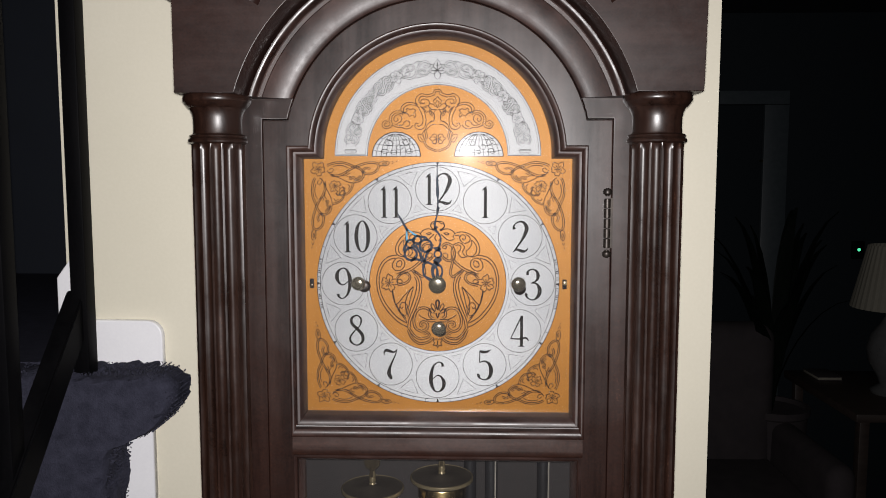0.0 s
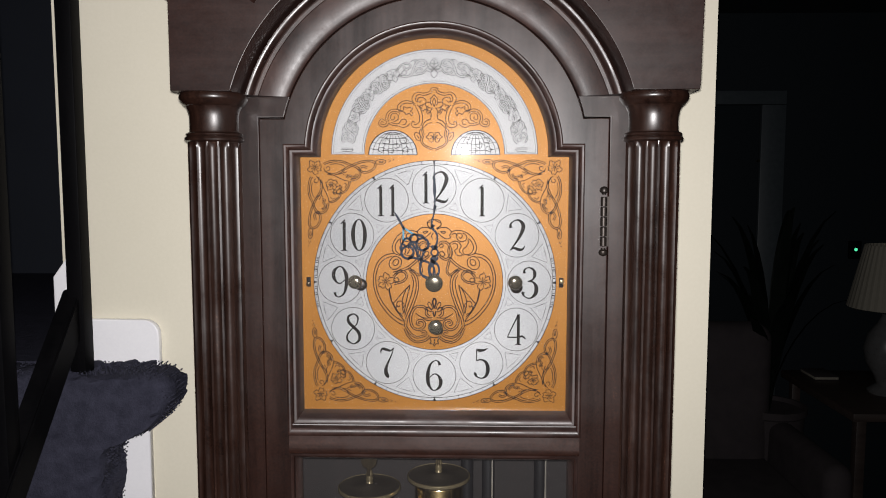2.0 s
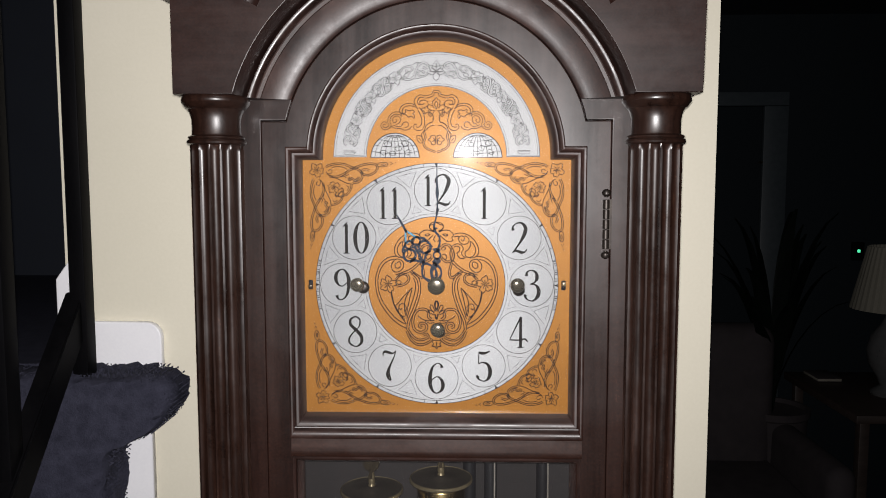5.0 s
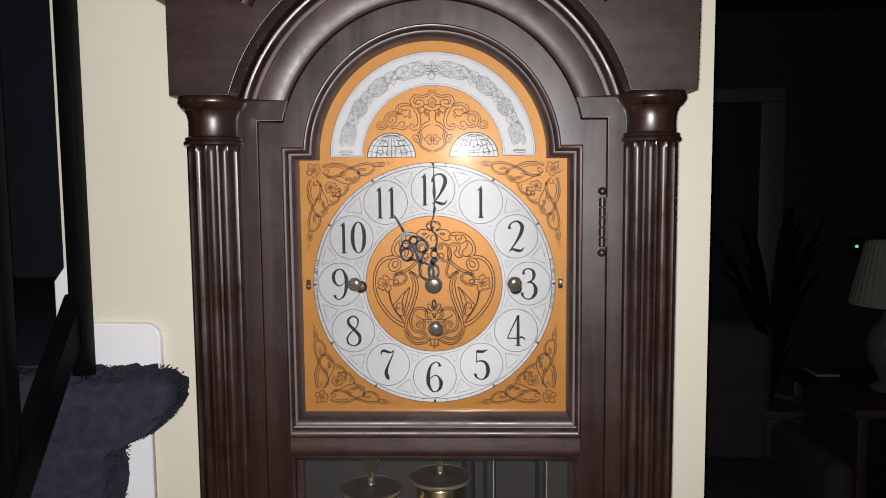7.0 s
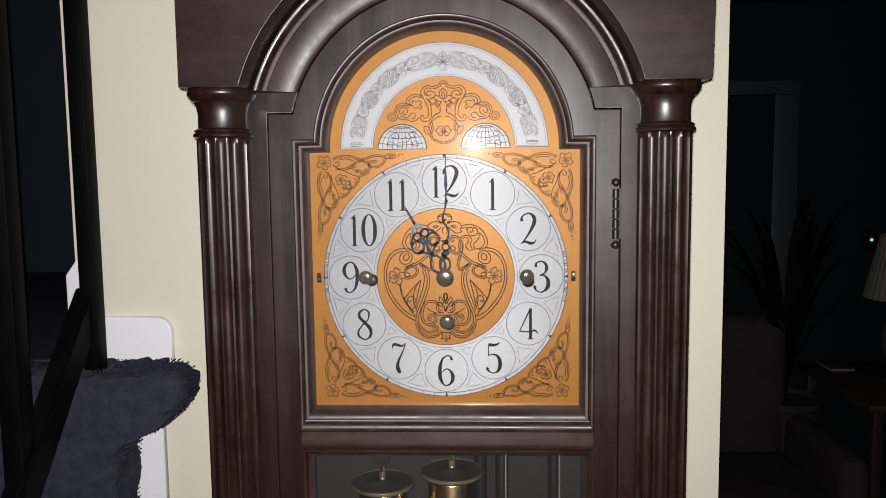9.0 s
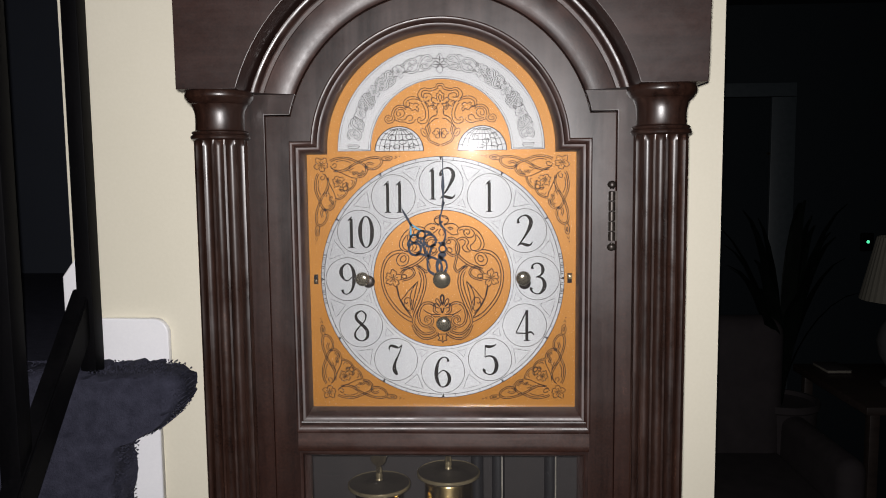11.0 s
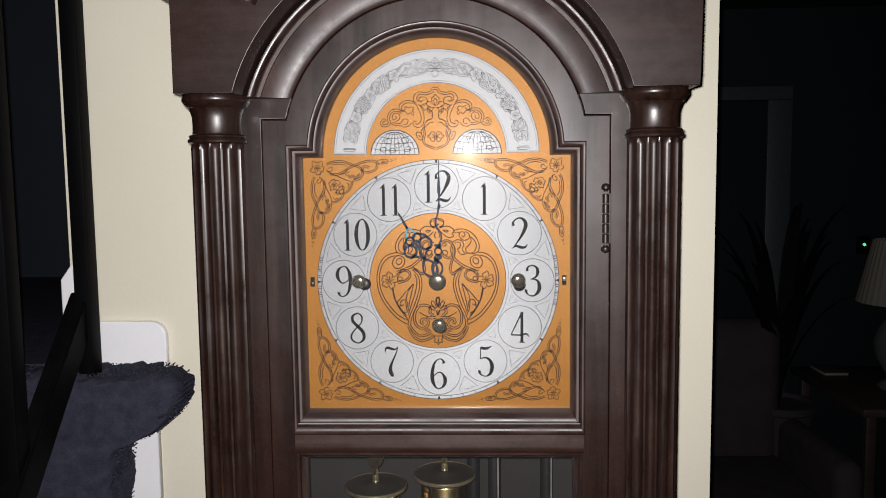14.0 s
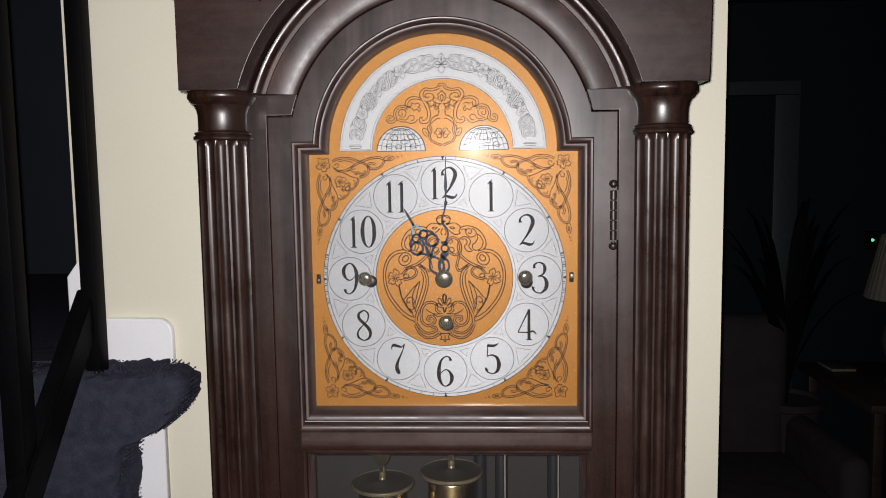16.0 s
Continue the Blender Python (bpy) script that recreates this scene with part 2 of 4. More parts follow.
def sweep(path, profile, closed=False, low=1.0):
    """Carries a profile of (outward offset, depth y) along an x-z path with mitred corners; low widens its downward side."""
    bm = bmesh.new()
    n, rows = len(path), []
    for k, (x, z) in enumerate(path):
        before = path[k - 1] if (k or closed) else None
        after = path[(k + 1) % n] if (k < n - 1 or closed) else None
        dirs = []
        if before:
            dirs.append(Vector((x - before[0], z - before[1])).normalized())
        if after:
            dirs.append(Vector((after[0] - x, after[1] - z)).normalized())
        normals = [Vector((-d.y, d.x)) for d in dirs]
        m = sum(normals, Vector((0, 0))).normalized()
        m /= max(0.35, m.dot(normals[0]))
        m.y *= low if m.y < -0.5 else 1.0
        rows.append([bm.verts.new((x + m.x * o, y, z + m.y * o)) for o, y in profile])
    pairs = list(zip(rows, rows[1:])) + ([(rows[-1], rows[0])] if closed else [])
    for a, b in pairs:
        for j in range(len(profile) - 1):
            bm.faces.new((a[j], a[j + 1], b[j + 1], b[j]))
    bmesh.ops.recalc_face_normals(bm, faces=bm.faces[:])
    return bm


def arc(cx, cz, r, a0, a1, n):
    return [(cx + r * math.cos(radians(a0 + (a1 - a0) * k / n)), cz + r * math.sin(radians(a0 + (a1 - a0) * k / n))) for k in range(n + 1)]


def rod(bm, a, b, r, n=8):
    a, b = Vector(a), Vector(b)
    m = Matrix.Translation((a + b) / 2) @ (b - a).to_track_quat("Z", "Y").to_matrix().to_4x4()
    bmesh.ops.create_cone(bm, cap_ends=True, segments=n, radius1=r, radius2=r, depth=(b - a).length, matrix=m)
    return bm


def bar(bm, a, b, w, h):
    a, b = Vector(a), Vector(b)
    m = Matrix.Translation((a + b) / 2) @ (b - a).to_track_quat("Z", "X").to_matrix().to_4x4() @ Matrix.Diagonal((w, h, (b - a).length, 1))
    bmesh.ops.create_cube(bm, size=1, matrix=m)
    return bm


# ---- the rooms ----
def setting(name, bm, material, label, category):
    return tagged(part(name, bm, material, None, label, smooth=False), "", category, "", "structure")


setting("floor", cuboid(-3.5, 4.2, -3.6, 4.6, -0.1, 0.0), DARK_FLOOR, "dark floor of the unlit rooms", "floor")
setting("ceiling", cuboid(-3.5, 4.2, -3.6, 4.6, 2.5, 2.6), UNLIT_DARK, "unlit ceiling", "ceiling")
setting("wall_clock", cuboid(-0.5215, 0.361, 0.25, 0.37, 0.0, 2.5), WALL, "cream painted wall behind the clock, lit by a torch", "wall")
setting("wall_far", cuboid(-3.5, 4.2, 3.05, 3.2, 0.0, 2.5), UNLIT_DARK, "far wall of the unlit room, darkness in its colour", "wall")
# added hall wall, coloured to give the dark opening its blue tone
setting("wall_hall", cuboid(-3.3, -0.53, 1.25, 1.35, 0.0, 2.5), UNLIT_HALL, "added hall wall beyond the stairs, dimness in its blue-black colour", "wall")
setting("wall_east", cuboid(4.0, 4.2, -3.6, 3.05, 0.0, 2.5), UNLIT_DARK, "dark side wall of the unlit room", "wall")
setting("wall_west", cuboid(-3.5, -3.3, -3.6, 3.05, 0.0, 2.5), UNLIT_DARK, "dark side wall beyond the stairs", "wall")
setting("wall_south", cuboid(-3.3, 4.0, -3.6, -3.4, 0.0, 2.5), UNLIT_DARK, "unseen wall across from the clock, coloured near black", "wall")


# ---- far doorway ----
def far_door():
    d = at_base("door_1", 1.2, 3.0, 0.0, "dark doorway with a plain pale casing, unlit", "door", kind="structure")
    part("jamb", cuboid(1.4635, 1.58, 3.0, 3.046, 0.0, 2.06, bevel=0.004), UNLIT_TRIM, d)
    part("jamb", cuboid(0.55, 0.665, 3.0, 3.046, 0.0, 2.06, bevel=0.004), UNLIT_TRIM, d)
    part("lintel", cuboid(0.55, 1.58, 3.0, 3.046, 2.061, 2.127, bevel=0.004), UNLIT_TRIM, d)
    part("door_leaf", cuboid(0.667, 1.461, 3.02, 3.044, 0.01, 2.058, bevel=0.003), UNLIT_DARK, d)
    part("hook", lathe([(0.003, 2.985), (0.007, 2.99), (0.007, 3.0), (0.003, 3.005), (0.003, 3.03)], 1.452, 1.79, 16, axis="Y"), BRASS, d, "small bright brass hook")


far_door()


def table_lamp():
    cx, cy = 1.845, 2.5
    lamp = at_base("table_lamp", cx, cy, 0.785, "pale pleated lampshade on a grey ceramic base, switched off", "lamp")
    bm = bmesh.new()
    rings, n = [], 72
    for r, z, inner in ((0.165, 1.158, 0), (0.105, 1.425, 0), (0.102, 1.425, 1), (0.162, 1.158, 1)):
        rings.append([bm.verts.new((cx + (r + 0.0025 * (k % 2)) * math.cos(2 * math.pi * k / n), cy + (r + 0.0025 * (k % 2)) * math.sin(2 * math.pi * k / n), z)) for k in range(n)])
    for a, b in zip(rings, rings[1:] + rings[:1]):
        for k in range(n):
            bm.faces.new((a[k], a[(k + 1) % n], b[(k + 1) % n], b[k]))
    part("shade", bm, SHADE, lamp, "pale linen shade", smooth=False)
    part("base", lathe([(0.07, 0.786), (0.075, 0.797), (0.06, 0.81), (0.038, 0.826), (0.05, 0.86), (0.085, 0.92), (0.095, 0.98), (0.08, 1.04), (0.045, 1.09), (0.03, 1.12), (0.03, 1.13)], cx, cy, 32), CERAMIC, lamp)
    bm = rod(bmesh.new(), (cx, cy, 1.12), (cx, cy, 1.45), 0.006)
    bar(bm, (cx - 0.1, cy, 1.41), (cx + 0.1, cy, 1.41), 0.004, 0.004)
    part("stem", bm, BRASS_DARK, lamp)


table_lamp()


def wall_sensor():
    s = at_base("wall_sensor", 1.956, 3.045, 1.36, "small dark wall device with a green standby light", "device")
    part("housing", cuboid(1.925, 1.985, 3.03, 3.049, 1.31, 1.40, bevel=0.005), IRON, s)
    part("indicator", lathe([(0.001, 3.022), (0.006, 3.024), (0.008, 3.028), (0.008, 3.032)], 1.956, 1.357, 14, axis="Y"), LED, s, "glowing green light")


wall_sensor()


def side_table():
    t = at_base("side_table", 1.93, 2.5, 0.0, "dark wooden side table under the lamp", "table")
    part("tabletop", cuboid(1.56, 2.3, 2.2, 2.9, 0.75, 0.785, bevel=0.006), TABLE_WOOD, t)
    for x in (1.59, 2.23):
        for y in (2.23, 2.83):
            part("leg", cuboid(x, x + 0.04, y, y + 0.04, 0.0, 0.75, bevel=0.004), TABLE_WOOD, t)


side_table()


def closed_book():
    b = at_base("book", 1.69, 2.78, 0.786, "thin closed book with pale pages on the side table", "book")
    part("cover", cuboid(1.635, 1.745, 2.70, 2.86, 0.7862, 0.789, bevel=0.0006), DARK_CLOTH, b)
    part("pages", cuboid(1.637, 1.742, 2.703, 2.857, 0.7891, 0.800, bevel=0.0005), SHADE, b)
    part("cover", cuboid(1.635, 1.745, 2.70, 2.86, 0.8001, 0.803, bevel=0.0006), DARK_CLOTH, b)


closed_book()


def potted_plant():
    """Arching strap leaves from a dark pot, before the far doorway."""
    x, y = 1.45, 2.75
    pl = at_base("potted_plant", x, y, 0.0, "dark leafy plant in a tall dark pot, unlit", "plant")
    part("pot", lathe([(0.11, 0.0), (0.12, 0.01), (0.155, 0.62), (0.165, 0.63), (0.165, 0.66), (0.15, 0.66), (0.145, 0.64), (0.02, 0.63)], x, y, 32), DARK_CLOTH, pl)
    rng = random.Random(11)
    for k in range(26):
        bm = bmesh.new()
        a = 2 * math.pi * k / 26 + rng.uniform(-0.2, 0.2)
        reach, top = rng.uniform(0.12, 0.38), rng.uniform(1.15, 1.62)
        rows = []
        for j in range(9):
            t = j / 8
            r = reach * t ** 1.6
            z = 0.63 + (top - 0.63) * (1.25 * t - 0.25 * t ** 3.5) - 0.10 * reach * t ** 4
            w = 0.005 + 0.028 * math.sin(math.pi * min(1.0, t * 0.96 + 0.04)) ** 1.2
            c, n = Vector((x + r * math.cos(a), y + r * math.sin(a), z)), Vector((-math.sin(a), math.cos(a), 0)) * w
            rows.append([bm.verts.new(c - n), bm.verts.new(c + Vector((0, 0, -0.25 * w))), bm.verts.new(c + n)])
        for p, q in zip(rows, rows[1:]):
            bm.faces.new((p[0], p[1], q[1], q[0]))
            bm.faces.new((p[1], p[2], q[2], q[1]))
        bmesh.ops.solidify(bm, geom=bm.faces[:], thickness=0.0012)
        part("leaf", bm, LEAF, pl)


potted_plant()


def armchair():
    c = at_base("armchair", 1.15, 2.35, 0.0, "dark brown upholstered armchair in the unlit room", "chair")
    part("seat", cuboid(0.85, 1.4, 2.05, 2.65, 0.12, 0.45, bevel=0.03), DARK_CLOTH, c)
    part("backrest", cuboid(0.83, 1.42, 2.6, 2.78, 0.12, 1.06, bevel=0.085), DARK_CLOTH, c)
    for x in (0.76, 1.4):
        part("armrest", cuboid(x, x + 0.11, 2.05, 2.7, 0.12, 0.62, bevel=0.05), DARK_CLOTH, c)
    for x in (0.8, 1.44):
        for y in (2.1, 2.66):
            part("leg", lathe([(0.014, 0.0), (0.022, 0.13)], x, y, 10), WOOD_IN, c)


armchair()


# ---- stairs at the side ----
def stair_board():
    """White board along the wall above the step, with rounded corners."""
    r = 0.021
    out = [(-0.53, 1.15), (-0.404, 1.15), (-0.404, 1.41), (-0.387, 1.41)]
    out += arc(-0.387 - r, 1.514 - r, r, 0, 90, 8)
    out += [(-0.494, 1.514), (-0.494, 1.597), (-0.512, 1.597), (-0.53, 1.573)]
    b = setting("stair_board", plate([out], 0.238, 0.2495, 0.0015), WHITE, "white painted stair board with rounded corners on the wall", "trim")
    return b


stair_board()


def carpet_step():
    """Carpeted landing edge: a thick rolled nosing over a set-back riser, all in dark pile."""
    step = at_base("carpeted_step", -0.55, 0.2, 1.10, "step covered in thick dark navy carpet, its rolled edge frayed", "stair")
    rng = random.Random(4)
    prof = [(-0.9, 1.455), (-0.60, 1.455), (-0.48, 1.455), (-0.40, 1.456), (-0.374, 1.456), (-0.362, 1.453), (-0.3545, 1.447), (-0.3505, 1.438), (-0.3495, 1.426),
            (-0.352, 1.413), (-0.358, 1.402), (-0.366, 1.391), (-0.381, 1.379), (-0.405, 1.371), (-0.424, 1.362), (-0.433, 1.350), (-0.441, 1.305), (-0.442, 1.10), (-0.9, 1.10)]
    fine = []
    for a, b in zip(prof, prof[1:]):
        n = max(1, int(math.dist(a, b) / 0.006))
        fine += [(a[0] + (b[0] - a[0]) * k / n, a[1] + (b[1] - a[1]) * k / n) for k in range(n)]
    fine.append(prof[-1])
    bm = bmesh.new()
    rows = []
    ys = [(0.236, 1.0), (0.22, 1.0), (0.205, 1.0), (0.19, 1.0), (0.18, 0.997), (0.172, 0.985), (0.167, 0.965), (0.165, 0.93)]
    cx, cz = -0.62, 1.30
    for y, s in ys:
        row = []
        for x, z in fine:
            k = noise.noise((x * 60, y * 60, z * 60)) * 0.0055 + noise.noise((x * 25, y * 25, z * 25)) * 0.004 + noise.noise((x * 220, y * 220, z * 220)) * 0.002
            row.append(bm.verts.new((cx + (x - cx) * s + k, y + k, cz + (z - cz) * s + k)))
        rows.append(row)
    n = len(fine)
    for a, b in zip(rows, rows[1:]):
        for k in range(n):
            bm.faces.new((a[k], a[(k + 1) % n], b[(k + 1) % n], b[k]))
    bm.faces.new(rows[-1])
    bmesh.ops.recalc_face_normals(bm, faces=bm.faces[:])
    part("tread", bm, CARPET, step)
    tufts = bmesh.new()
    for k in range(5200):
        if k % 3:
            i = rng.randrange(40, n - 4)
            y = rng.uniform(0.17, 0.236)
            x, z = fine[i]
            x2, z2 = fine[i - 1]
            out = Vector((z2 - z, 0, x - x2)).normalized() * -1
            base = Vector((x, y, z))
        else:
            x, z = rng.uniform(-0.72, -0.34), rng.uniform(1.25, 1.458)
            if x > -0.441 and (z < 1.372 + (x + 0.42) * 0.7 or (x + 0.384) ** 2 + (z - 1.424) ** 2 > 0.0014 and x > -0.384):
                continue
            base, out = Vector((x, 0.167, z)), Vector((0, -1, 0))
        side = Vector((rng.uniform(-1, 1), rng.uniform(-1, 1), rng.uniform(-1, 1))).normalized()
        tip = base + (out + side * 0.7) * rng.uniform(0.001, 0.0028)
        w = side.cross(out).normalized() * 0.0011
        w2 = out.cross(w).normalized() * 0.0011
        v = [tufts.verts.new(p) for p in (base + w - out * 0.002, base - w * 0.5 + w2 - out * 0.002, base - w * 0.5 - w2 - out * 0.002, tip)]
        for f in ((0, 1, 3), (1, 2, 3), (2, 0, 3)):
            tufts.faces.new([v[j] for j in f])
    tagged(part("carpet_nap", tufts, CARPET, step, smooth=False), kind="stuff")


carpet_step()

setting("landing", cuboid(-3.3, -0.54, 0.26, 3.05, 1.30, 1.45), CARPET, "dark carpeted landing beyond the stair opening", "floor")


def railing():
    r = at_base("stair_railing", -0.475, 0.19, 1.46, "black painted stair railing with square posts", "railing")
    part("newel_post", cuboid(-0.4815, -0.4605, 0.180, 0.205, 1.452, 2.3, bevel=0.002), IRON, r)
    part("baluster", cuboid(-0.494, -0.470, 0.02, 0.046, 1.36, 2.3, bevel=0.002), IRON, r)
    bm = bmesh.new()
    a, b = Vector((0.0, 0.203, 1.551)), Vector((0.0, -0.05, 1.268))
    up = Vector((0, -(b - a).z, (b - a).y)).normalized() * -0.019
    q = [bm.verts.new(Vector((x, 0, 0)) + p) for x in (-0.4905, -0.466) for p in (a + up, b + up, b - up, a - up)]
    for f in ((0, 1, 2, 3), (7, 6, 5, 4), (0, 4, 5, 1), (1, 5, 6, 2), (2, 6, 7, 3), (3, 7, 4, 0)):
        bm.faces.new([q[k] for k in f])
    bmesh.ops.recalc_face_normals(bm, faces=bm.faces[:])
    bmesh.ops.bevel(bm, geom=bm.edges[:], offset=0.002, segments=2, affect="EDGES")
    part("bottom_rail", bm, IRON, r)


railing()


# ---- the clock ----
CX, CZ = 0.0, 1.731      # centre of the arches
DIAL_Z = 1.600           # centre of the dial
clock = at_base("grandfather_clock", 0.0, 0.1, 0.0, "tall dark mahogany grandfather clock with a gilt arched dial", "clock")


def door_outline(d=0.0, low=0.62):
    """Outer edge of the door: straight stiles, a step, then the arch; d widens it."""
    r = 0.151 + d
    a = math.degrees(math.asin((0.0345 + d) / r))
    pts = [(-0.172 - d, low - d), (0.172 + d, low - d), (0.172 + d, 1.7655 + d)]
    pts += arc(CX, CZ, r, a, 180 - a, 60)
    return pts + [(-0.172 - d, 1.7655 + d)]


def pane_outline(d=0.0):
    """Inner edge of the door's upper opening."""
    z = 1.7285
    pts = [(0.1365 + d, 1.4655 - d), (0.1365 + d, z + d), (0.1155 + d, z + d)]
    pts += arc(CX, CZ, 0.1155 + d, 3, 177, 64)
    return pts + [(-0.1155 - d, z + d), (-0.1365 - d, z + d), (-0.1365 - d, 1.4655 - d)]


def lower_outline(d=0.0):
    return [(-0.138 - d, 0.74 - d), (0.138 + d, 0.74 - d), (0.138 + d, 1.4185 + d), (-0.138 - d, 1.4185 + d)]


def clock_case():
    case = tagged(new("case"), "dark mahogany case")
    case.parent = clock
    part("side_panel", cuboid(-0.232, -0.214, -0.02, 0.235, 0.0, 2.02), WOOD, case)
    part("side_panel", cuboid(0.214, 0.232, -0.02, 0.235, 0.0, 2.02), WOOD, case)
    part("back_panel", cuboid(-0.214, 0.214, 0.255, 0.235, 0.0, 2.02), WOOD_IN, case)
    part("top_panel", cuboid(-0.232, 0.232, -0.02, 0.235, 2.02, 2.04), WOOD, case)
    part("plinth", cuboid(-0.25, 0.25, -0.075, 0.24, 0.0, 0.6, bevel=0.006), WOOD_FLAT, case)
    # front frame round the door
    frame_out = [(-0.232, 0.6), (0.232, 0.6), (0.232, 1.90), (-0.232, 1.90)]
    part("front_frame", plate([frame_out, door_outline(0.0012)], -0.023, -0.006, 0.0008), WOOD, case)
    # arched cove moulding between hood and door
    profile = [(0.1905, -0.084), (0.1904, -0.048), (0.1902, -0.0445), (0.1896, -0.0452), (0.1886, -0.0472), (0.1870, -0.0486), (0.1850, -0.0486), (0.1832, -0.0474), (0.1818, -0.0452),
               (0.1810, -0.0428), (0.1800, -0.0420), (0.1768, -0.0418), (0.1764, -0.0405), (0.1730, -0.0380), (0.1695, -0.0358), (0.1660, -0.0339), (0.1625, -0.0323), (0.1590, -0.0310),
               (0.1555, -0.0300), (0.1523, -0.0282), (0.1516, -0.0274), (0.1515, -0.024)]
    for name, rows, wood in (("arch_bead", profile[:10], WOOD_SHINE), ("arch_cove", profile[9:], WOOD_BEAD)):
        bm = bmesh.new()
        grid, n = [], 96
        for r, y in rows:
            a0 = math.asin(0.0553 / r)
            grid.append([bm.verts.new((r * math.cos(a), y, CZ + r * math.sin(a))) for a in (a0 + (math.pi - 2 * a0) * k / n for k in range(n + 1))])
        for a, b in zip(grid, grid[1:]):
            for k in range(n):
                bm.faces.new((a[k], b[k], b[k + 1], a[k + 1]))
        for k in (0, n):
            tail = [bm.verts.new((g[k].co.x, -0.02, g[k].co.z)) for g in grid]
            for m in range(len(grid) - 1):
                bm.faces.new((grid[m][k], grid[m + 1][k], tail[m + 1], tail[m]))
        bmesh.ops.recalc_face_normals(bm, faces=bm.faces[:])
        part(name, bm, wood, case)
    return case


def clock_hood():
    hood = tagged(new("hood"), "dark mahogany hood with an arched front board")
    hood.parent = clock
    a = math.degrees(math.asin(0.055 / 0.190))
    out = [(-0.2365, 1.786)] + [(x, z) for x, z in reversed(arc(CX, CZ, 0.190, a, 180 - a, 72))] + [(0.2405, 1.786), (0.2412, 1.795), (0.2450, 2.05), (-0.2365, 2.05)]
    part("front_board", plate([out], -0.0855, -0.024, 0.0005), WOOD_FLAT, hood)
    for s in (-1, 1):
        part("side_board", cuboid(min(s * 0.2365, s * 0.215), max(s * 0.2365, s * 0.215), -0.0245, 0.24, 1.786, 2.05, bevel=0.0012), WOOD, hood)
        # ledge along the top of the board, broken over the arch
        x0, x1 = sorted((s * 0.1985, s * 0.252))
        bm = cuboid(x0, x1, -0.096, 0.24, 1.874, 1.886, bevel=0.003)
        box(bm, x0 + 0.003, x1 - 0.003, -0.091, 0.24, 1.8865, 1.915, bevel=0.004)
        part("cornice", bm, WOOD_FLAT, hood)
        # start of the curved pediment moulding
        curve = [(s * (0.168 - 0.020 * k / 10 - 0.028 * (k / 10) ** 2), 1.868 + 0.045 * k / 10) for k in range(11)]
        if s < 0:
            curve = curve[::-1]
        part("pediment_moulding", sweep(curve, [(0, -0.084), (0.0, -0.090), (0.0012, -0.0925), (0.004, -0.0935), (0.008, -0.0915), (0.011, -0.088), (0.012, -0.084)]), WOOD_FLAT, hood)


def clock_column(s):
    x, y = s * 0.2078, -0.052
    col = tagged(new("column"), "turned and fluted dark wooden column")
    col.parent = clock
    bm = bmesh.new()
    flutes, per = 14, 12
    n, rings = flutes * per, []
    for z, f in ((0.68, 0.0), (0.70, 1.0), (0.95, 1.0), (1.3, 1.0), (1.735, 1.0), (1.7395, 0.6), (1.742, 0.0)):
        ring = []
        for k in range(n):
            u = (k % per) / per
            dip = math.sqrt(max(0.0, 1 - ((u - 0.5) / 0.37) ** 2)) if abs(u - 0.5) < 0.37 else 0.0
            r = 0.0247 - 0.0032 * dip * f
            a = 2 * math.pi * (k + per * 0.5) / n
            ring.append(bm.verts.new((x + r * math.cos(a), y + r * math.sin(a), z)))
        rings.append(ring)
    for p, q in zip(rings, rings[1:]):
        for k in range(n):
            bm.faces.new((p[k], p[(k + 1) % n], q[(k + 1) % n], q[k]))
    bmesh.ops.recalc_face_normals(bm, faces=bm.faces[:])
    part("shaft", bm, WOOD_COLUMN, col)
    cap = [(0.0238, 1.7405), (0.0252, 1.741), (0.0272, 1.7422), (0.0277, 1.7438), (0.0270, 1.7454), (0.0252, 1.7462), (0.0262, 1.7472), (0.0265, 1.7482), (0.0256, 1.7492), (0.0232, 1.7500), (0.0228, 1.7515),
           (0.0226, 1.758), (0.0228, 1.765), (0.0238, 1.7695), (0.0254, 1.7730), (0.0262, 1.7742), (0.0270, 1.7745), (0.0288, 1.7765), (0.0302, 1.7785), (0.0306, 1.7792), (0.0314, 1.7800), (0.0318, 1.782), (0.0313, 1.7846), (0.0302, 1.7862)]
    part("capital", lathe(cap, x, y, 48), WOOD_COLUMN, col)
    part("column_base", lathe([(0.031, 0.60), (0.031, 0.63), (0.027, 0.645), (0.029, 0.66), (0.026, 0.68)], x, y, 32), WOOD, col)


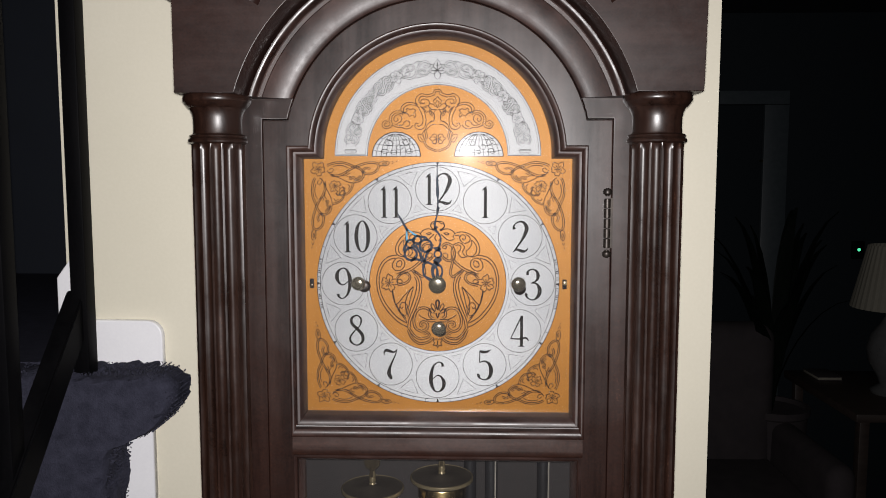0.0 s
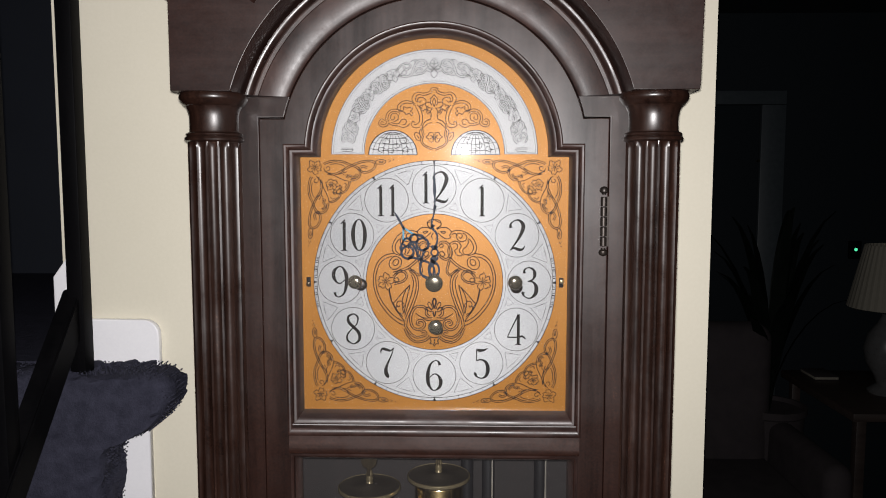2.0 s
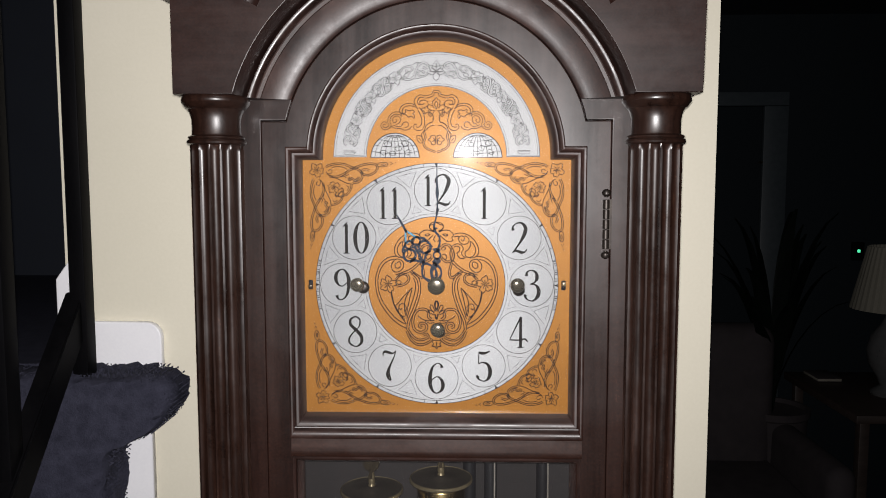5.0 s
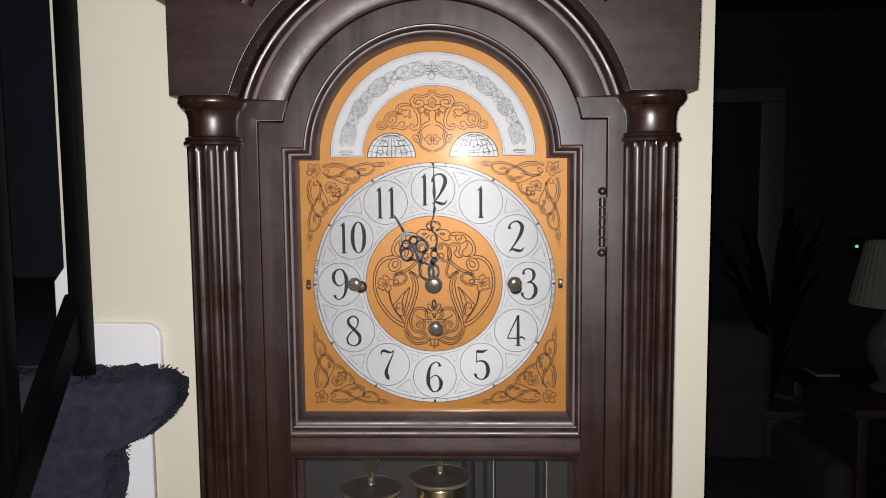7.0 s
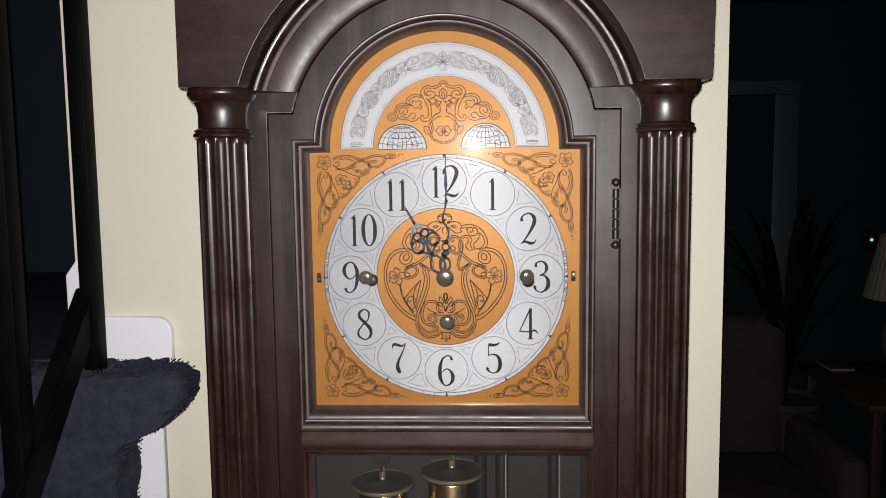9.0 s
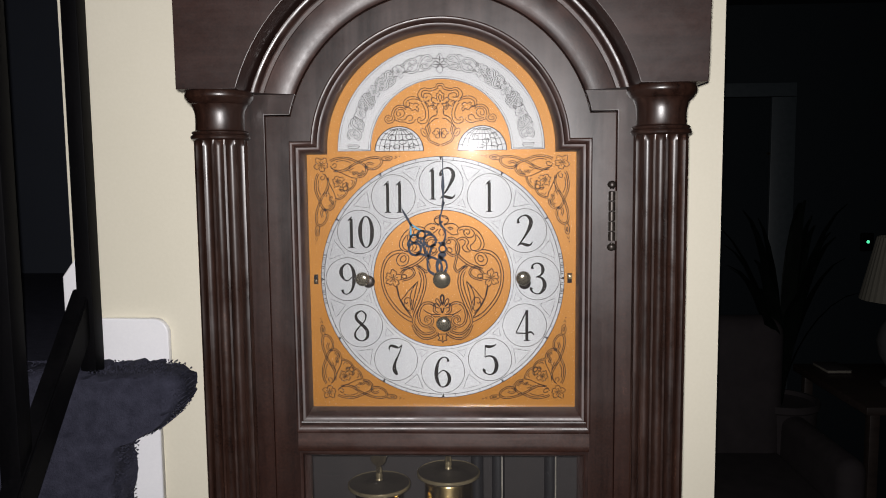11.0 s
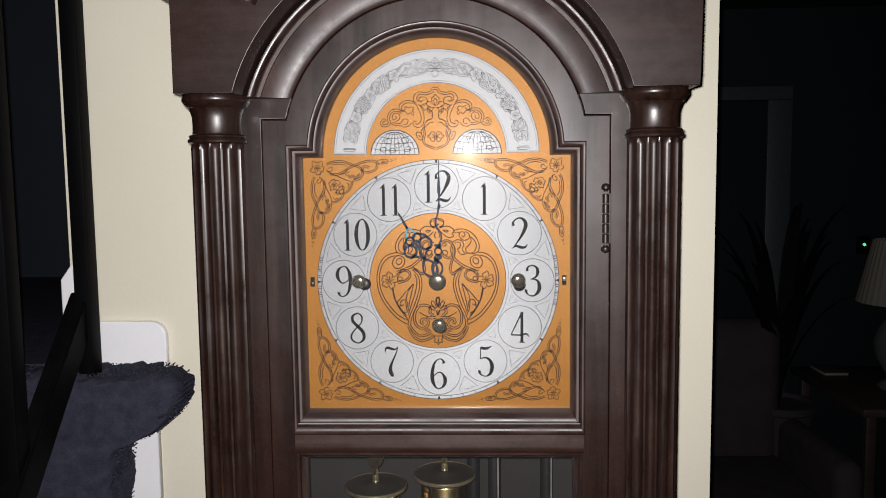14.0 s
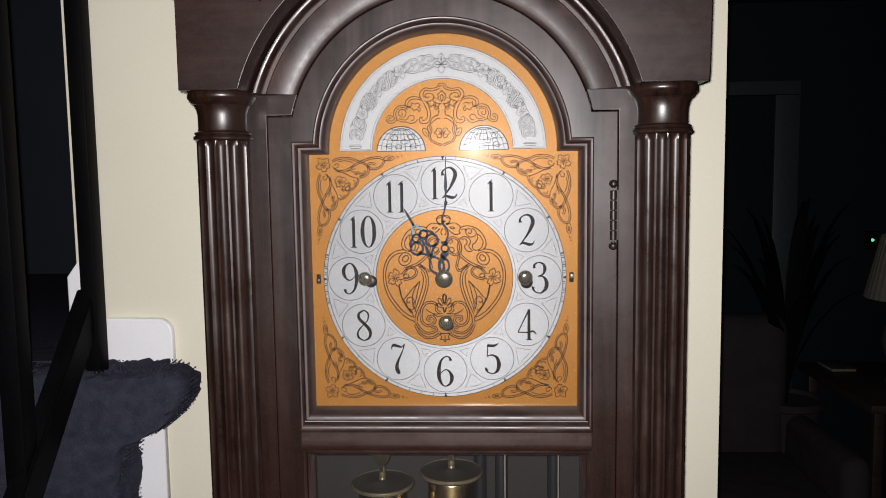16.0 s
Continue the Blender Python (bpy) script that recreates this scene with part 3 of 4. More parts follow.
def clock_door():
    door = tagged(new("door"), "tall arched glazed door, closed")
    door.parent = clock
    part("door_frame", plate([door_outline(), pane_outline(0.008), lower_outline(0.004)], -0.0265, -0.007, 0.0012), WOOD, door)
    bead = [(-0.0005, -0.004), (0.0, -0.0135), (0.0006, -0.0185), (0.0016, -0.0215), (0.0028, -0.0232), (0.0042, -0.0242), (0.0058, -0.0246), (0.0062, -0.0236), (0.0066, -0.0240),
            (0.0072, -0.0262), (0.0082, -0.0279), (0.0094, -0.0288), (0.0106, -0.0290), (0.0116, -0.0284), (0.0121, -0.0268), (0.0122, -0.0245)]
    # the path runs so that the offset points outwards
    part("pane_moulding", sweep(list(reversed(pane_outline())), bead, closed=True, low=1.65), WOOD_BEAD, door)
    rim = [(-0.0005, -0.010), (0.0005, -0.019), (0.003, -0.0235), (0.006, -0.0272), (0.008, -0.0278), (0.009, -0.025)]
    part("pane_moulding", sweep(list(reversed(lower_outline())), rim, closed=True), WOOD_BEAD, door)
    # sloped face of the rail between the two openings
    bm = bmesh.new()
    rows = [[bm.verts.new((x, y, z)) for x in (-0.1475, -0.05, 0.05, 0.1475)] for y, z in ((-0.0255, 1.4462), (-0.0268, 1.4452), (-0.0274, 1.4390), (-0.0279, 1.4330), (-0.0282, 1.4285), (-0.0276, 1.4270), (-0.0255, 1.4265))]
    for a, b in zip(rows, rows[1:]):
        for k in range(3):
            bm.faces.new((a[k], a[k + 1], b[k + 1], b[k]))
    for k in (0, 3):
        bm.faces.new([r[k] for r in rows])
    bmesh.ops.recalc_face_normals(bm, faces=bm.faces[:])
    part("cross_rail", bm, WOOD_RAIL, door)
    for pts in (pane_outline(0.003), lower_outline(0.003)):
        me = plate([pts], -0.0009, 0.0009)
        mid = sum(z for _, z in pts) / len(pts)
        # the panes sit slightly aslant in their rebates
        me.transform(Matrix.Translation((0, -0.0158, mid)) @ Matrix.Rotation(radians(1.82 if mid > 1.5 else 0.2), 4, "X") @ Matrix.Translation((0, 0, -mid)))
        pane = part("glass_pane", me, GLASS, door, "clear glass pane with a smeared shine", smooth=False)
        pane.visible_shadow = False
    hinge = tagged(new("hinge"), "dark bronze hinge with ball ends")
    hinge.parent = door
    x, y = 0.1672, -0.0295
    bm = bmesh.new()
    zs = [1.640 + 0.0098 * k for k in range(6)]
    for a, b in zip(zs, zs[1:]):
        lathe([(0.0026, a + 0.0003), (0.0033, a + 0.0008), (0.0033, b - 0.0008), (0.0026, b - 0.0003)], x, y, 16, bm=bm)
    part("barrel", bm, BRONZE, hinge)
    for z, s in ((1.6385, -1), (1.691, 1)):
        part("ball_end", lathe([(0.002, z), (0.0022, z + s * 0.001), (0.0042, z + s * 0.0025), (0.0046, z + s * 0.0045), (0.0036, z + s * 0.0068), (0.001, z + s * 0.008)], x, y, 16), BRONZE, hinge)
    part("leaf", cuboid(x + 0.002, x + 0.006, -0.0275, -0.0235, 1.640, 1.689), BRONZE, hinge)


def clock_works():
    """Brass weights on cables behind the lower pane."""
    def weight(x, top, wheel):
        w = tagged(new("weight"), "brass clock weight hung from a pulley")
        w.parent = clock
        y = 0.07
        part("shell", lathe([(0.027, top - 0.22), (0.0275, top - 0.215), (0.0275, top - 0.012), (0.027, top - 0.011)], x, y, 40), BRASS, w)
        part("cap", lathe([(0.0275, top - 0.0085), (0.0345, top - 0.0070), (0.0345, top - 0.0030), (0.0325, top - 0.0034), (0.0080, top - 0.0024), (0.0030, top - 0.0005)], x, y, 48), BRASS_TOP, w, "dull tarnished cap")
        part("cap", lathe([(0.0275, top - 0.238), (0.0345, top - 0.236), (0.0355, top - 0.232), (0.0275, top - 0.221)], x, y, 40), BRASS_DARK, w)
        part("rim", lathe([(0.0347, top - 0.0062), (0.0362, top - 0.0058), (0.0364, top - 0.0042), (0.0360, top - 0.0028), (0.0349, top - 0.0022)], x, y, 64, closed=True), BRASS_RIM, w, "bright brass rim")
        part("spindle", lathe([(0.0030, top), (0.0044, top + 0.001), (0.0034, top + 0.003), (0.0042, top + 0.006), (0.0034, top + 0.009), (0.0042, top + 0.011), (0.0025, top + 0.0165)], x, y, 20), BRASS_RIM, w, "bright turned spindle")
        bm = lathe([(0.2 * wheel, y - 0.005), (0.96 * wheel, y - 0.005), (wheel, y - 0.004), (0.8 * wheel, y), (wheel, y + 0.004), (0.96 * wheel, y + 0.005), (0.2 * wheel, y + 0.005)], x, top + 0.028, 32, axis="Y")
        part("pulley", bm, BRASS_DARK, w)
        bm = bar(bmesh.new(), (x - 0.0, y - 0.008, top + 0.012), (x, y - 0.008, top + 0.038), 0.0035, 0.0015)
        bar(bm, (x, y + 0.008, top + 0.012), (x, y + 0.008, top + 0.038), 0.0035, 0.0015)
        part("pulley_bracket", bm, BRASS_DARK, w)
        for s in (-1, 1):
            part("cable", rod(bmesh.new(), (x + s * 0.95 * wheel, y, top + 0.028), (x + s * 0.95 * wheel, y, 1.47), 0.0006, 6), CABLE, w)
    weight(-0.078, 1.356, 0.0092)
    weight(0.002, 1.370, 0.0052)
    w = tagged(new("weight"), "brass clock weight hung low on two cables")
    w.parent = clock
    part("shell", lathe([(0.0275, 0.90), (0.034, 0.903), (0.034, 1.10), (0.0275, 1.104), (0.005, 1.106), (0.0045, 1.12)], 0.094, 0.07, 40), BRASS_DARK, w)
    part("pulley", lathe([(0.003, 0.065), (0.0305, 0.065), (0.029, 0.07), (0.0305, 0.075), (0.003, 0.075)], 0.094, 1.151, 32, axis="Y"), BRASS_DARK, w)
    for x in (0.0635, 0.1245):
        bm = bmesh.new()
        for k in range(110):
            z = 1.15 + 0.0029 * k
            rod(bm, (x - 0.0004, 0.07, z), (x + 0.0004, 0.07, z + 0.0032), 0.00075, 5)
        part("cable", bm, CABLE, w)


def chime_tube(x):
    part("chime_tube", lathe([(0.0075, 0.75), (0.008, 0.752), (0.008, 1.55), (0.0075, 1.552)], x, 0.165, 20), STEEL, clock, "dull steel chime tube")


clock_case()
for x in (0.035, 0.062, 0.128):
    chime_tube(x)
clock_hood()
clock_column(-1)
clock_column(1)
clock_door()
clock_works()


# ---- the dial ----
def dial_plate():
    d = tagged(new("dial"), "gilt dial plate with a silvered chapter ring and engraved scrolls")
    d.parent = clock
    out = [(0.15, 1.45), (0.15, 1.74), (0.126, 1.74)] + arc(CX, CZ, 0.126, 4, 176, 60) + [(-0.126, 1.74), (-0.15, 1.74), (-0.15, 1.45)]
    part("plate", plate([out], 0.0, 0.002), GOLD, d)
    part("chapter_ring", plate([arc(0, DIAL_Z, 0.125, 0, 360, 160)[:-1], arc(0, DIAL_Z, 0.0705, 0, 360, 120)[:-1]], -0.0006, -0.0001), SILVER_RING, d, "silvered ring with black numerals")
    part("arch_band", plate([arc(0, CZ, 0.105, 0, 180, 90) + arc(0, CZ, 0.071, 180, 0, 80)], -0.0006, -0.0001), SILVER, d, "white arched band with fine scrolls")
    return d


dial = dial_plate()


# ---- engraving on the dial: flat strokes of ink ----
def smooth_path(pts, closed=False, steps=6):
    """Catmull-Rom through tuples of any length."""
    n, out = len(pts), []
    if n == 2 and not closed:
        return [tuple(p) for p in pts]
    for k in range(n if closed else n - 1):
        p = [pts[(k + j) % n] if closed else pts[min(n - 1, max(0, k + j))] for j in (-1, 0, 1, 2)]
        for s in range(steps):
            t = s / steps
            w = (-0.5 * t + t * t - 0.5 * t ** 3, 1 - 2.5 * t * t + 1.5 * t ** 3, 0.5 * t + 2 * t * t - 1.5 * t ** 3, -0.5 * t * t + 0.5 * t ** 3)
            out.append(tuple(sum(wi * pi[c] for wi, pi in zip(w, p)) for c in range(len(p[0]))))
    if not closed:
        out.append(tuple(pts[-1]))
    return out


def stroke(bm, path, y, width=None, closed=False):
    """A ribbon along (x, z) or (x, z, width) points at depth y."""
    n, left, right = len(path), [], []
    for k, p in enumerate(path):
        a = path[k - 1] if k or closed else p
        b = path[(k + 1) % n] if k < n - 1 or closed else p
        dx, dz = b[0] - a[0], b[1] - a[1]
        d = math.hypot(dx, dz) or 1.0
        w = (width if width is not None else p[2]) / 2
        left.append(bm.verts.new((p[0] - dz / d * w, y, p[1] + dx / d * w)))
        right.append(bm.verts.new((p[0] + dz / d * w, y, p[1] - dx / d * w)))
    for k in range(n if closed else n - 1):
        j = (k + 1) % n
        bm.faces.new((left[k], right[k], right[j], left[j]))


def solid(bm, depth):
    """Gives flat strokes a thickness towards the back."""
    made = bmesh.ops.extrude_face_region(bm, geom=bm.faces[:])
    for v in made["geom"]:
        if isinstance(v, bmesh.types.BMVert):
            v.co.y += depth
    bmesh.ops.recalc_face_normals(bm, faces=bm.faces[:])
    return bm


INK_Y = -0.0011
MM = 0.001


class Pen:
    """Draws in millimetres from the dial's centre, with both mirrored halves where asked."""

    def __init__(self, width=0.55, mirror=True, place=None):
        self.bm, self.width, self.mirror = bmesh.new(), width, mirror
        self.place = place or (lambda p: p)

    def line(self, pts, closed=False, smooth=True, width=None, one_side=False):
        path = smooth_path(pts, closed) if smooth else pts
        for s in (1, -1) if self.mirror and not one_side else (1,):
            q = [self.place((s * p[0], p[1])) for p in path]
            stroke(self.bm, [(x * MM, DIAL_Z + z * MM) for x, z in q], INK_Y, (width or self.width) * MM, closed)

    def band(self, pts, w, closed=False, taper=0.0):
        """A pair of lines either side of a path."""
        path = smooth_path(pts, closed)
        n = len(path)
        for s in (-1, 1):
            side = []
            for k, (x, z) in enumerate(path):
                a = path[k - 1] if k or closed else path[0]
                b = path[(k + 1) % n] if k < n - 1 or closed else path[-1]
                d = math.hypot(b[0] - a[0], b[1] - a[1]) or 1.0
                h = s * w / 2 * (1 - taper * k / n)
                side.append((x - (b[1] - a[1]) / d * h, z + (b[0] - a[0]) / d * h))
            self.line(side, closed, smooth=False)

    def flower(self, x, z, r, petals=5, turn=0.0, one_side=False, ruffle=0.0):
        pts = []
        for k in range(petals * 8):
            u = k / 8 / petals
            q = r * (0.62 + 0.38 * abs(math.sin(math.pi * petals * u)) ** 0.7 - 0.06 * (abs(math.sin(math.pi * petals * u)) > 0.98))
            q *= 1 + ruffle * (0.5 * math.sin(13 * u * petals + turn) + 0.5 * math.sin(5.3 * u * petals + 2 * x))
            a = radians(turn) + 2 * math.pi * u
            pts.append((x + q * math.cos(a), z + q * math.sin(a)))
        self.line(pts, True, smooth=False, one_side=one_side)
        for k in range(petals):
            a = radians(turn) + 2 * math.pi * (k + 0.5) / petals
            self.line([(x + 0.12 * r * math.cos(a), z + 0.12 * r * math.sin(a)), (x + 0.55 * r * math.cos(a), z + 0.55 * r * math.sin(a))], smooth=False, one_side=one_side)
            a -= math.pi / petals
            self.line([(x + 0.25 * r * math.cos(a), z + 0.25 * r * math.sin(a)), (x + 0.6 * r * math.cos(a), z + 0.6 * r * math.sin(a))], smooth=False, one_side=one_side, width=self.width * 0.7)
        self.line([(x + 0.13 * r * math.cos(k * 1.05), z + 0.13 * r * math.sin(k * 1.05)) for k in range(6)], True, smooth=False, one_side=one_side)

    def leaf(self, x, z, length, angle, fat=0.32):
        a = radians(angle)
        def at(u, v):
            return (x + length * (u * math.cos(a) - v * math.sin(a)), z + length * (u * math.sin(a) + v * math.cos(a)))
        self.line([at(0, 0), at(0.3, fat), at(0.65, fat * 0.8), at(1, 0)])
        self.line([at(0, 0), at(0.3, -fat), at(0.65, -fat * 0.8), at(1, 0)])
        self.line([at(0.1, 0), at(0.75, 0.03)], smooth=False)

    def put(self, name, material=None, label=""):
        return part(name, self.bm, material or INK_FINE, dial, label, smooth=False)


def circle(r, x=0.0, z=0.0, n=96):
    return [(x + r * math.cos(2 * math.pi * k / n), z + r * math.sin(2 * math.pi * k / n)) for k in range(n)]


def polar(r, hour_angle):
    return (r * math.sin(radians(hour_angle)), r * math.cos(radians(hour_angle)))


def chapter_marks():
    p = Pen(0.55, mirror=False)
    for r in (124.8, 121.4):
        p.line(circle(r, n=180), True, smooth=False)
    p.line(circle(73.6), True, smooth=False, width=0.35)
    p.line(circle(70.6), True, smooth=False, width=0.6)
    for k in range(60):
        p.line([polar(121.4, 6 * k), polar(124.8, 6 * k)], smooth=False, width=0.45)
    p.put("minute_track", INK)
    for h in range(12):
        q = Pen(0.3, mirror=False)
        a = 30 * h
        b0, b1, tip = polar(124.8, a - 0.75), polar(124.8, a + 0.75), polar(120.6, a)
        v = [q.bm.verts.new((x * MM, INK_Y - 0.0001, DIAL_Z + z * MM)) for x, z in (b0, b1, tip)]
        q.bm.faces.new(v)
        q.put("hour_mark", INK)
        q = Pen(0.5, mirror=False)
        cx, cz = polar(97.6, a)
        q.line(circle(22.4, cx, cz, 72), True, smooth=False)
        q.put("numeral_circle", INK_FINE)
        q = Pen(0.5, mirror=False)
        m = a + 15
        q.line([polar(117.6, m - 4.9), polar(117.6, m), polar(117.6, m + 4.9), polar(103.5, m)], True, smooth=False)
        q.put("spandrel_triangle", INK_FINE)
        q = Pen(0.5, mirror=False)
        q.line([polar(77.2, m - 3.6), polar(77.2, m + 3.6), polar(84.6, m)], True, smooth=False)
        q.put("spandrel_triangle", INK_FINE)


STEM_FOOT = [[(0, 0.0, 0.10), (0, 0.93, 0.10)], [(-0.1, 0.0, 0.03), (0.1, 0.0, 0.03)], [(-0.11, 0.86, 0.02), (-0.04, 0.92, 0.05), (0.035, 1.0, 0.03)]]
SIX = [[(0.17, 0.84, 0.11), (0.14, 0.94, 0.06), (0.03, 0.99, 0.035), (-0.13, 0.86, 0.07), (-0.21, 0.55, 0.12), (-0.2, 0.26, 0.12), (-0.1, 0.04, 0.06), (0.03, 0.0, 0.04), (0.17, 0.12, 0.10),
        (0.2, 0.32, 0.12), (0.11, 0.5, 0.06), (-0.02, 0.54, 0.035), (-0.16, 0.42, 0.03)]]
GLYPHS = {
    "0": [[(0.19 * math.cos(k * math.pi / 8), 0.5 + 0.5 * math.sin(k * math.pi / 8), 0.03 + 0.10 * abs(math.cos(k * math.pi / 8)) ** 1.5) for k in range(17)]],
    "1": STEM_FOOT,
    "2": [[(-0.19, 0.74, 0.11), (-0.2, 0.86, 0.06), (-0.08, 0.97, 0.04), (0.07, 0.98, 0.07), (0.19, 0.84, 0.12), (0.17, 0.64, 0.12), (0.02, 0.34, 0.07), (-0.2, 0.03, 0.03)],
          [(-0.22, 0.02, 0.03), (-0.1, 0.09, 0.07), (0.06, 0.04, 0.10), (0.18, 0.05, 0.06), (0.25, 0.15, 0.025)]],
    "3": [[(-0.16, 0.80, 0.10), (-0.15, 0.92, 0.06), (-0.02, 0.99, 0.04), (0.13, 0.92, 0.08), (0.17, 0.76, 0.11), (0.11, 0.61, 0.06), (-0.05, 0.54, 0.03)],
          [(-0.05, 0.54, 0.03), (0.12, 0.52, 0.06), (0.22, 0.36, 0.12), (0.2, 0.15, 0.12), (0.05, 0.0, 0.05), (-0.12, 0.03, 0.04), (-0.2, 0.14, 0.08), (-0.18, 0.2, 0.11)]],
    "4": [[(0.07, 0.0, 0.10), (0.07, 1.0, 0.09)], [(0.07, 0.99, 0.05), (-0.27, 0.27, 0.03)], [(-0.28, 0.25, 0.04), (0.05, 0.24, 0.05), (0.2, 0.28, 0.06), (0.3, 0.18, 0.03)], [(-0.03, 0, 0.03), (0.17, 0, 0.03)]],
    "5": [[(-0.15, 0.97, 0.05), (-0.08, 0.93, 0.1), (0.06, 0.93, 0.08), (0.2, 1.0, 0.025)], [(-0.15, 0.97, 0.03), (-0.16, 0.57, 0.03)],
          [(-0.16, 0.57, 0.03), (-0.02, 0.62, 0.05), (0.14, 0.54, 0.09), (0.21, 0.32, 0.13), (0.16, 0.1, 0.10), (0.02, 0.0, 0.04), (-0.14, 0.05, 0.05), (-0.19, 0.14, 0.10), (-0.17, 0.18, 0.11)]],
    "6": SIX,
    "7": [[(-0.21, 0.80, 0.02), (-0.21, 0.90, 0.05), (-0.14, 0.96, 0.09), (0.0, 0.92, 0.09), (0.1, 0.9, 0.05), (0.2, 0.99, 0.03)], [(0.2, 0.99, 0.03), (0.12, 0.74, 0.04), (-0.02, 0.42, 0.08), (-0.06, 0.2, 0.13), (0.0, 0.05, 0.12), (0.05, 0.02, 0.05)]],
    "8": [[(0.02, 1.0, 0.04), (-0.14, 0.9, 0.08), (-0.14, 0.72, 0.10), (0.04, 0.53, 0.11), (0.19, 0.34, 0.11), (0.19, 0.12, 0.09), (0.02, 0.0, 0.04), (-0.17, 0.1, 0.07), (-0.19, 0.28, 0.06), (-0.05, 0.48, 0.04), (0.12, 0.66, 0.04), (0.15, 0.88, 0.06), (0.02, 1.0, 0.04)]],
    "9": [[(-x, 1 - z, w) for x, z, w in SIX[0]]],
}


def numerals():
    high = 0.0318
    for h in range(1, 13):
        bm = bmesh.new()
        text = str(h)
        gap = {"10": (-0.25, 0.22), "11": (-0.18, 0.20), "12": (-0.26, 0.19)}.get(text, (0.0,))
        x0, z0 = polar(97.6, 30 * h)
        for c, off in zip(text, gap):
            for line in GLYPHS[c]:
                pts = smooth_path(line)
                stroke(bm, [(x0 * MM + (x + off) * high * 1.02, DIAL_Z + z0 * MM + (z - 0.5) * high, w * high) for x, z, w in pts], INK_Y - 0.0002)
        part("numeral", bm, INK, dial, "black figure " + text, smooth=False)


def centre_scrolls():
    p = Pen(0.98)
    # crown petals
    p.line([(-2.1, 56), (-6.3, 57.9), (-6.7, 61.4), (-3.6, 62.5), (0.7, 64.8), (5.6, 63.6), (7.1, 60.1), (4.8, 56.7), (2.5, 55.2)])
    p.line([(2.8, 54.8), (7.8, 56.7), (13.2, 56.2), (17.4, 52.3), (15.8, 48.9), (16.9, 46.2), (11.6, 45.1), (7.4, 47.8), (3.6, 51.3)])
    p.line([(6.3, 52.4), (9.3, 50.7), (11.6, 51.8), (9, 52.8), (6.3, 52.4)])
    p.line([(0.9, 51.3), (2.8, 47.5), (1.2, 44.4)])
    # upper lobe
    p.line([(17, 52), (23.9, 53.8), (31.5, 52.2), (38, 47.5), (42.2, 40.6), (43.3, 34.4), (41.3, 30.2), (37.5, 28.3), (34.4, 28)])
    p.line([(17.7, 49.7), (22, 50.4), (23.5, 48.1)])
    p.line([(34.9, 41), (32.6, 36.8), (29.5, 34.2), (30.2, 29.9), (34.4, 28.7), (39, 31.8), (40.2, 37.5), (37.2, 43.3), (34.5, 44.9)], True)
    p.line([(23.8, 44.6), (22.5, 48.1), (24.6, 50.7), (27.9, 50.1), (28.6, 47.2), (26.7, 45.5), (25.2, 47.3)])
    p.line([(23.8, 44.6), (26.9, 42.3), (31.5, 43), (33.4, 46.4), (31.9, 49.5), (28.9, 51.1)])
    p.line([(15.7, 40.1), (20.7, 42.7), (25.3, 41.3), (27.6, 37.3), (25.6, 33.4), (27.5, 29.9), (30.2, 28)])
    p.line([(18, 39.3), (21.1, 40.4), (23.8, 38.8), (23.3, 35), (21, 33.1), (22.2, 30), (24.8, 27.6), (28.7, 27.6)])
    # ring beside the hand's root
    p.band([(4.2, 38.6), (8.1, 41.7), (13, 40.8), (15.9, 37), (17.2, 31.2), (15.6, 26.2), (11.7, 23.9), (7.5, 25.8), (4.8, 29)], 1.9)
    p.line([(16.1, 37.7), (13.9, 33.9), (14.5, 28.1), (16.3, 24.6), (18.3, 28.5), (18.3, 33.9)], True)
    p.line([(5.6, 30.9), (8, 32), (10.6, 29.7), (9.4, 27), (6.4, 27.8)], True)
    p.line([(4.5, 36.7), (6.5, 39.4), (9.2, 38.6), (8.4, 36.6), (5.7, 36.3)])
    # diagonal stem
    p.band([(16.3, 24.6), (21.3, 19.6), (27.8, 14.9), (34.7, 12.1), (42, 9.3)], 2.2)
    p.band([(15.5, 22.7), (13.9, 16.5), (13.1, 11.5), (15.4, 7.6), (18.1, 8.7), (22, 11.8), (26.6, 14.1)], 1.8)
    # side lobe
    p.line([(34.3, 18.3), (34, 22.9), (37.1, 26), (41.7, 26.7), (45.5, 22.8), (46.6, 18.2), (43.9, 14), (39.3, 13.6), (36.2, 15.6)], True)
    p.line([(38.2, 24.1), (36.7, 20.6), (39.3, 17.5), (42.4, 18.6), (42, 22.1)], True)
    p.line([(41.3, 29.8), (45.5, 29.4), (51.7, 27.4), (58.1, 21.2), (61.9, 11.5), (63, 1.8), (61.4, -9.8), (56.4, -21.9), (47.1, -34.3), (37.8, -42.1), (30.8, -45.2)])
    p.line([(43.6, 26.7), (50.1, 24.7), (56.2, 18.9), (59.6, 10.4), (60.5, 1.8), (59, -9), (53.7, -20.7), (44, -33.1), (36.6, -38.6), (31.6, -40.9)])
    # oval beside the flower
    p.band([(42.3, 5.5), (36.6, 10.9), (30.8, 10.6), (28.5, 5.9), (32.7, 0.9), (41.5, -1.5)], 1.8)
    p.line([(41.9, 2.7), (38.9, 4.7), (36.5, 2.8), (38.4, 0.4)], True)
    # long leaves
    p.band([(25.1, 12.6), (20, 7.5), (17.6, -0.2), (18.3, -10), (22.8, -24), (28.5, -37.4), (30, -46.8)], 2.4)
    p.line([(23.9, 7.5), (21.5, 0.2), (23.3, -11.5), (27.8, -25.2), (30.8, -35)])
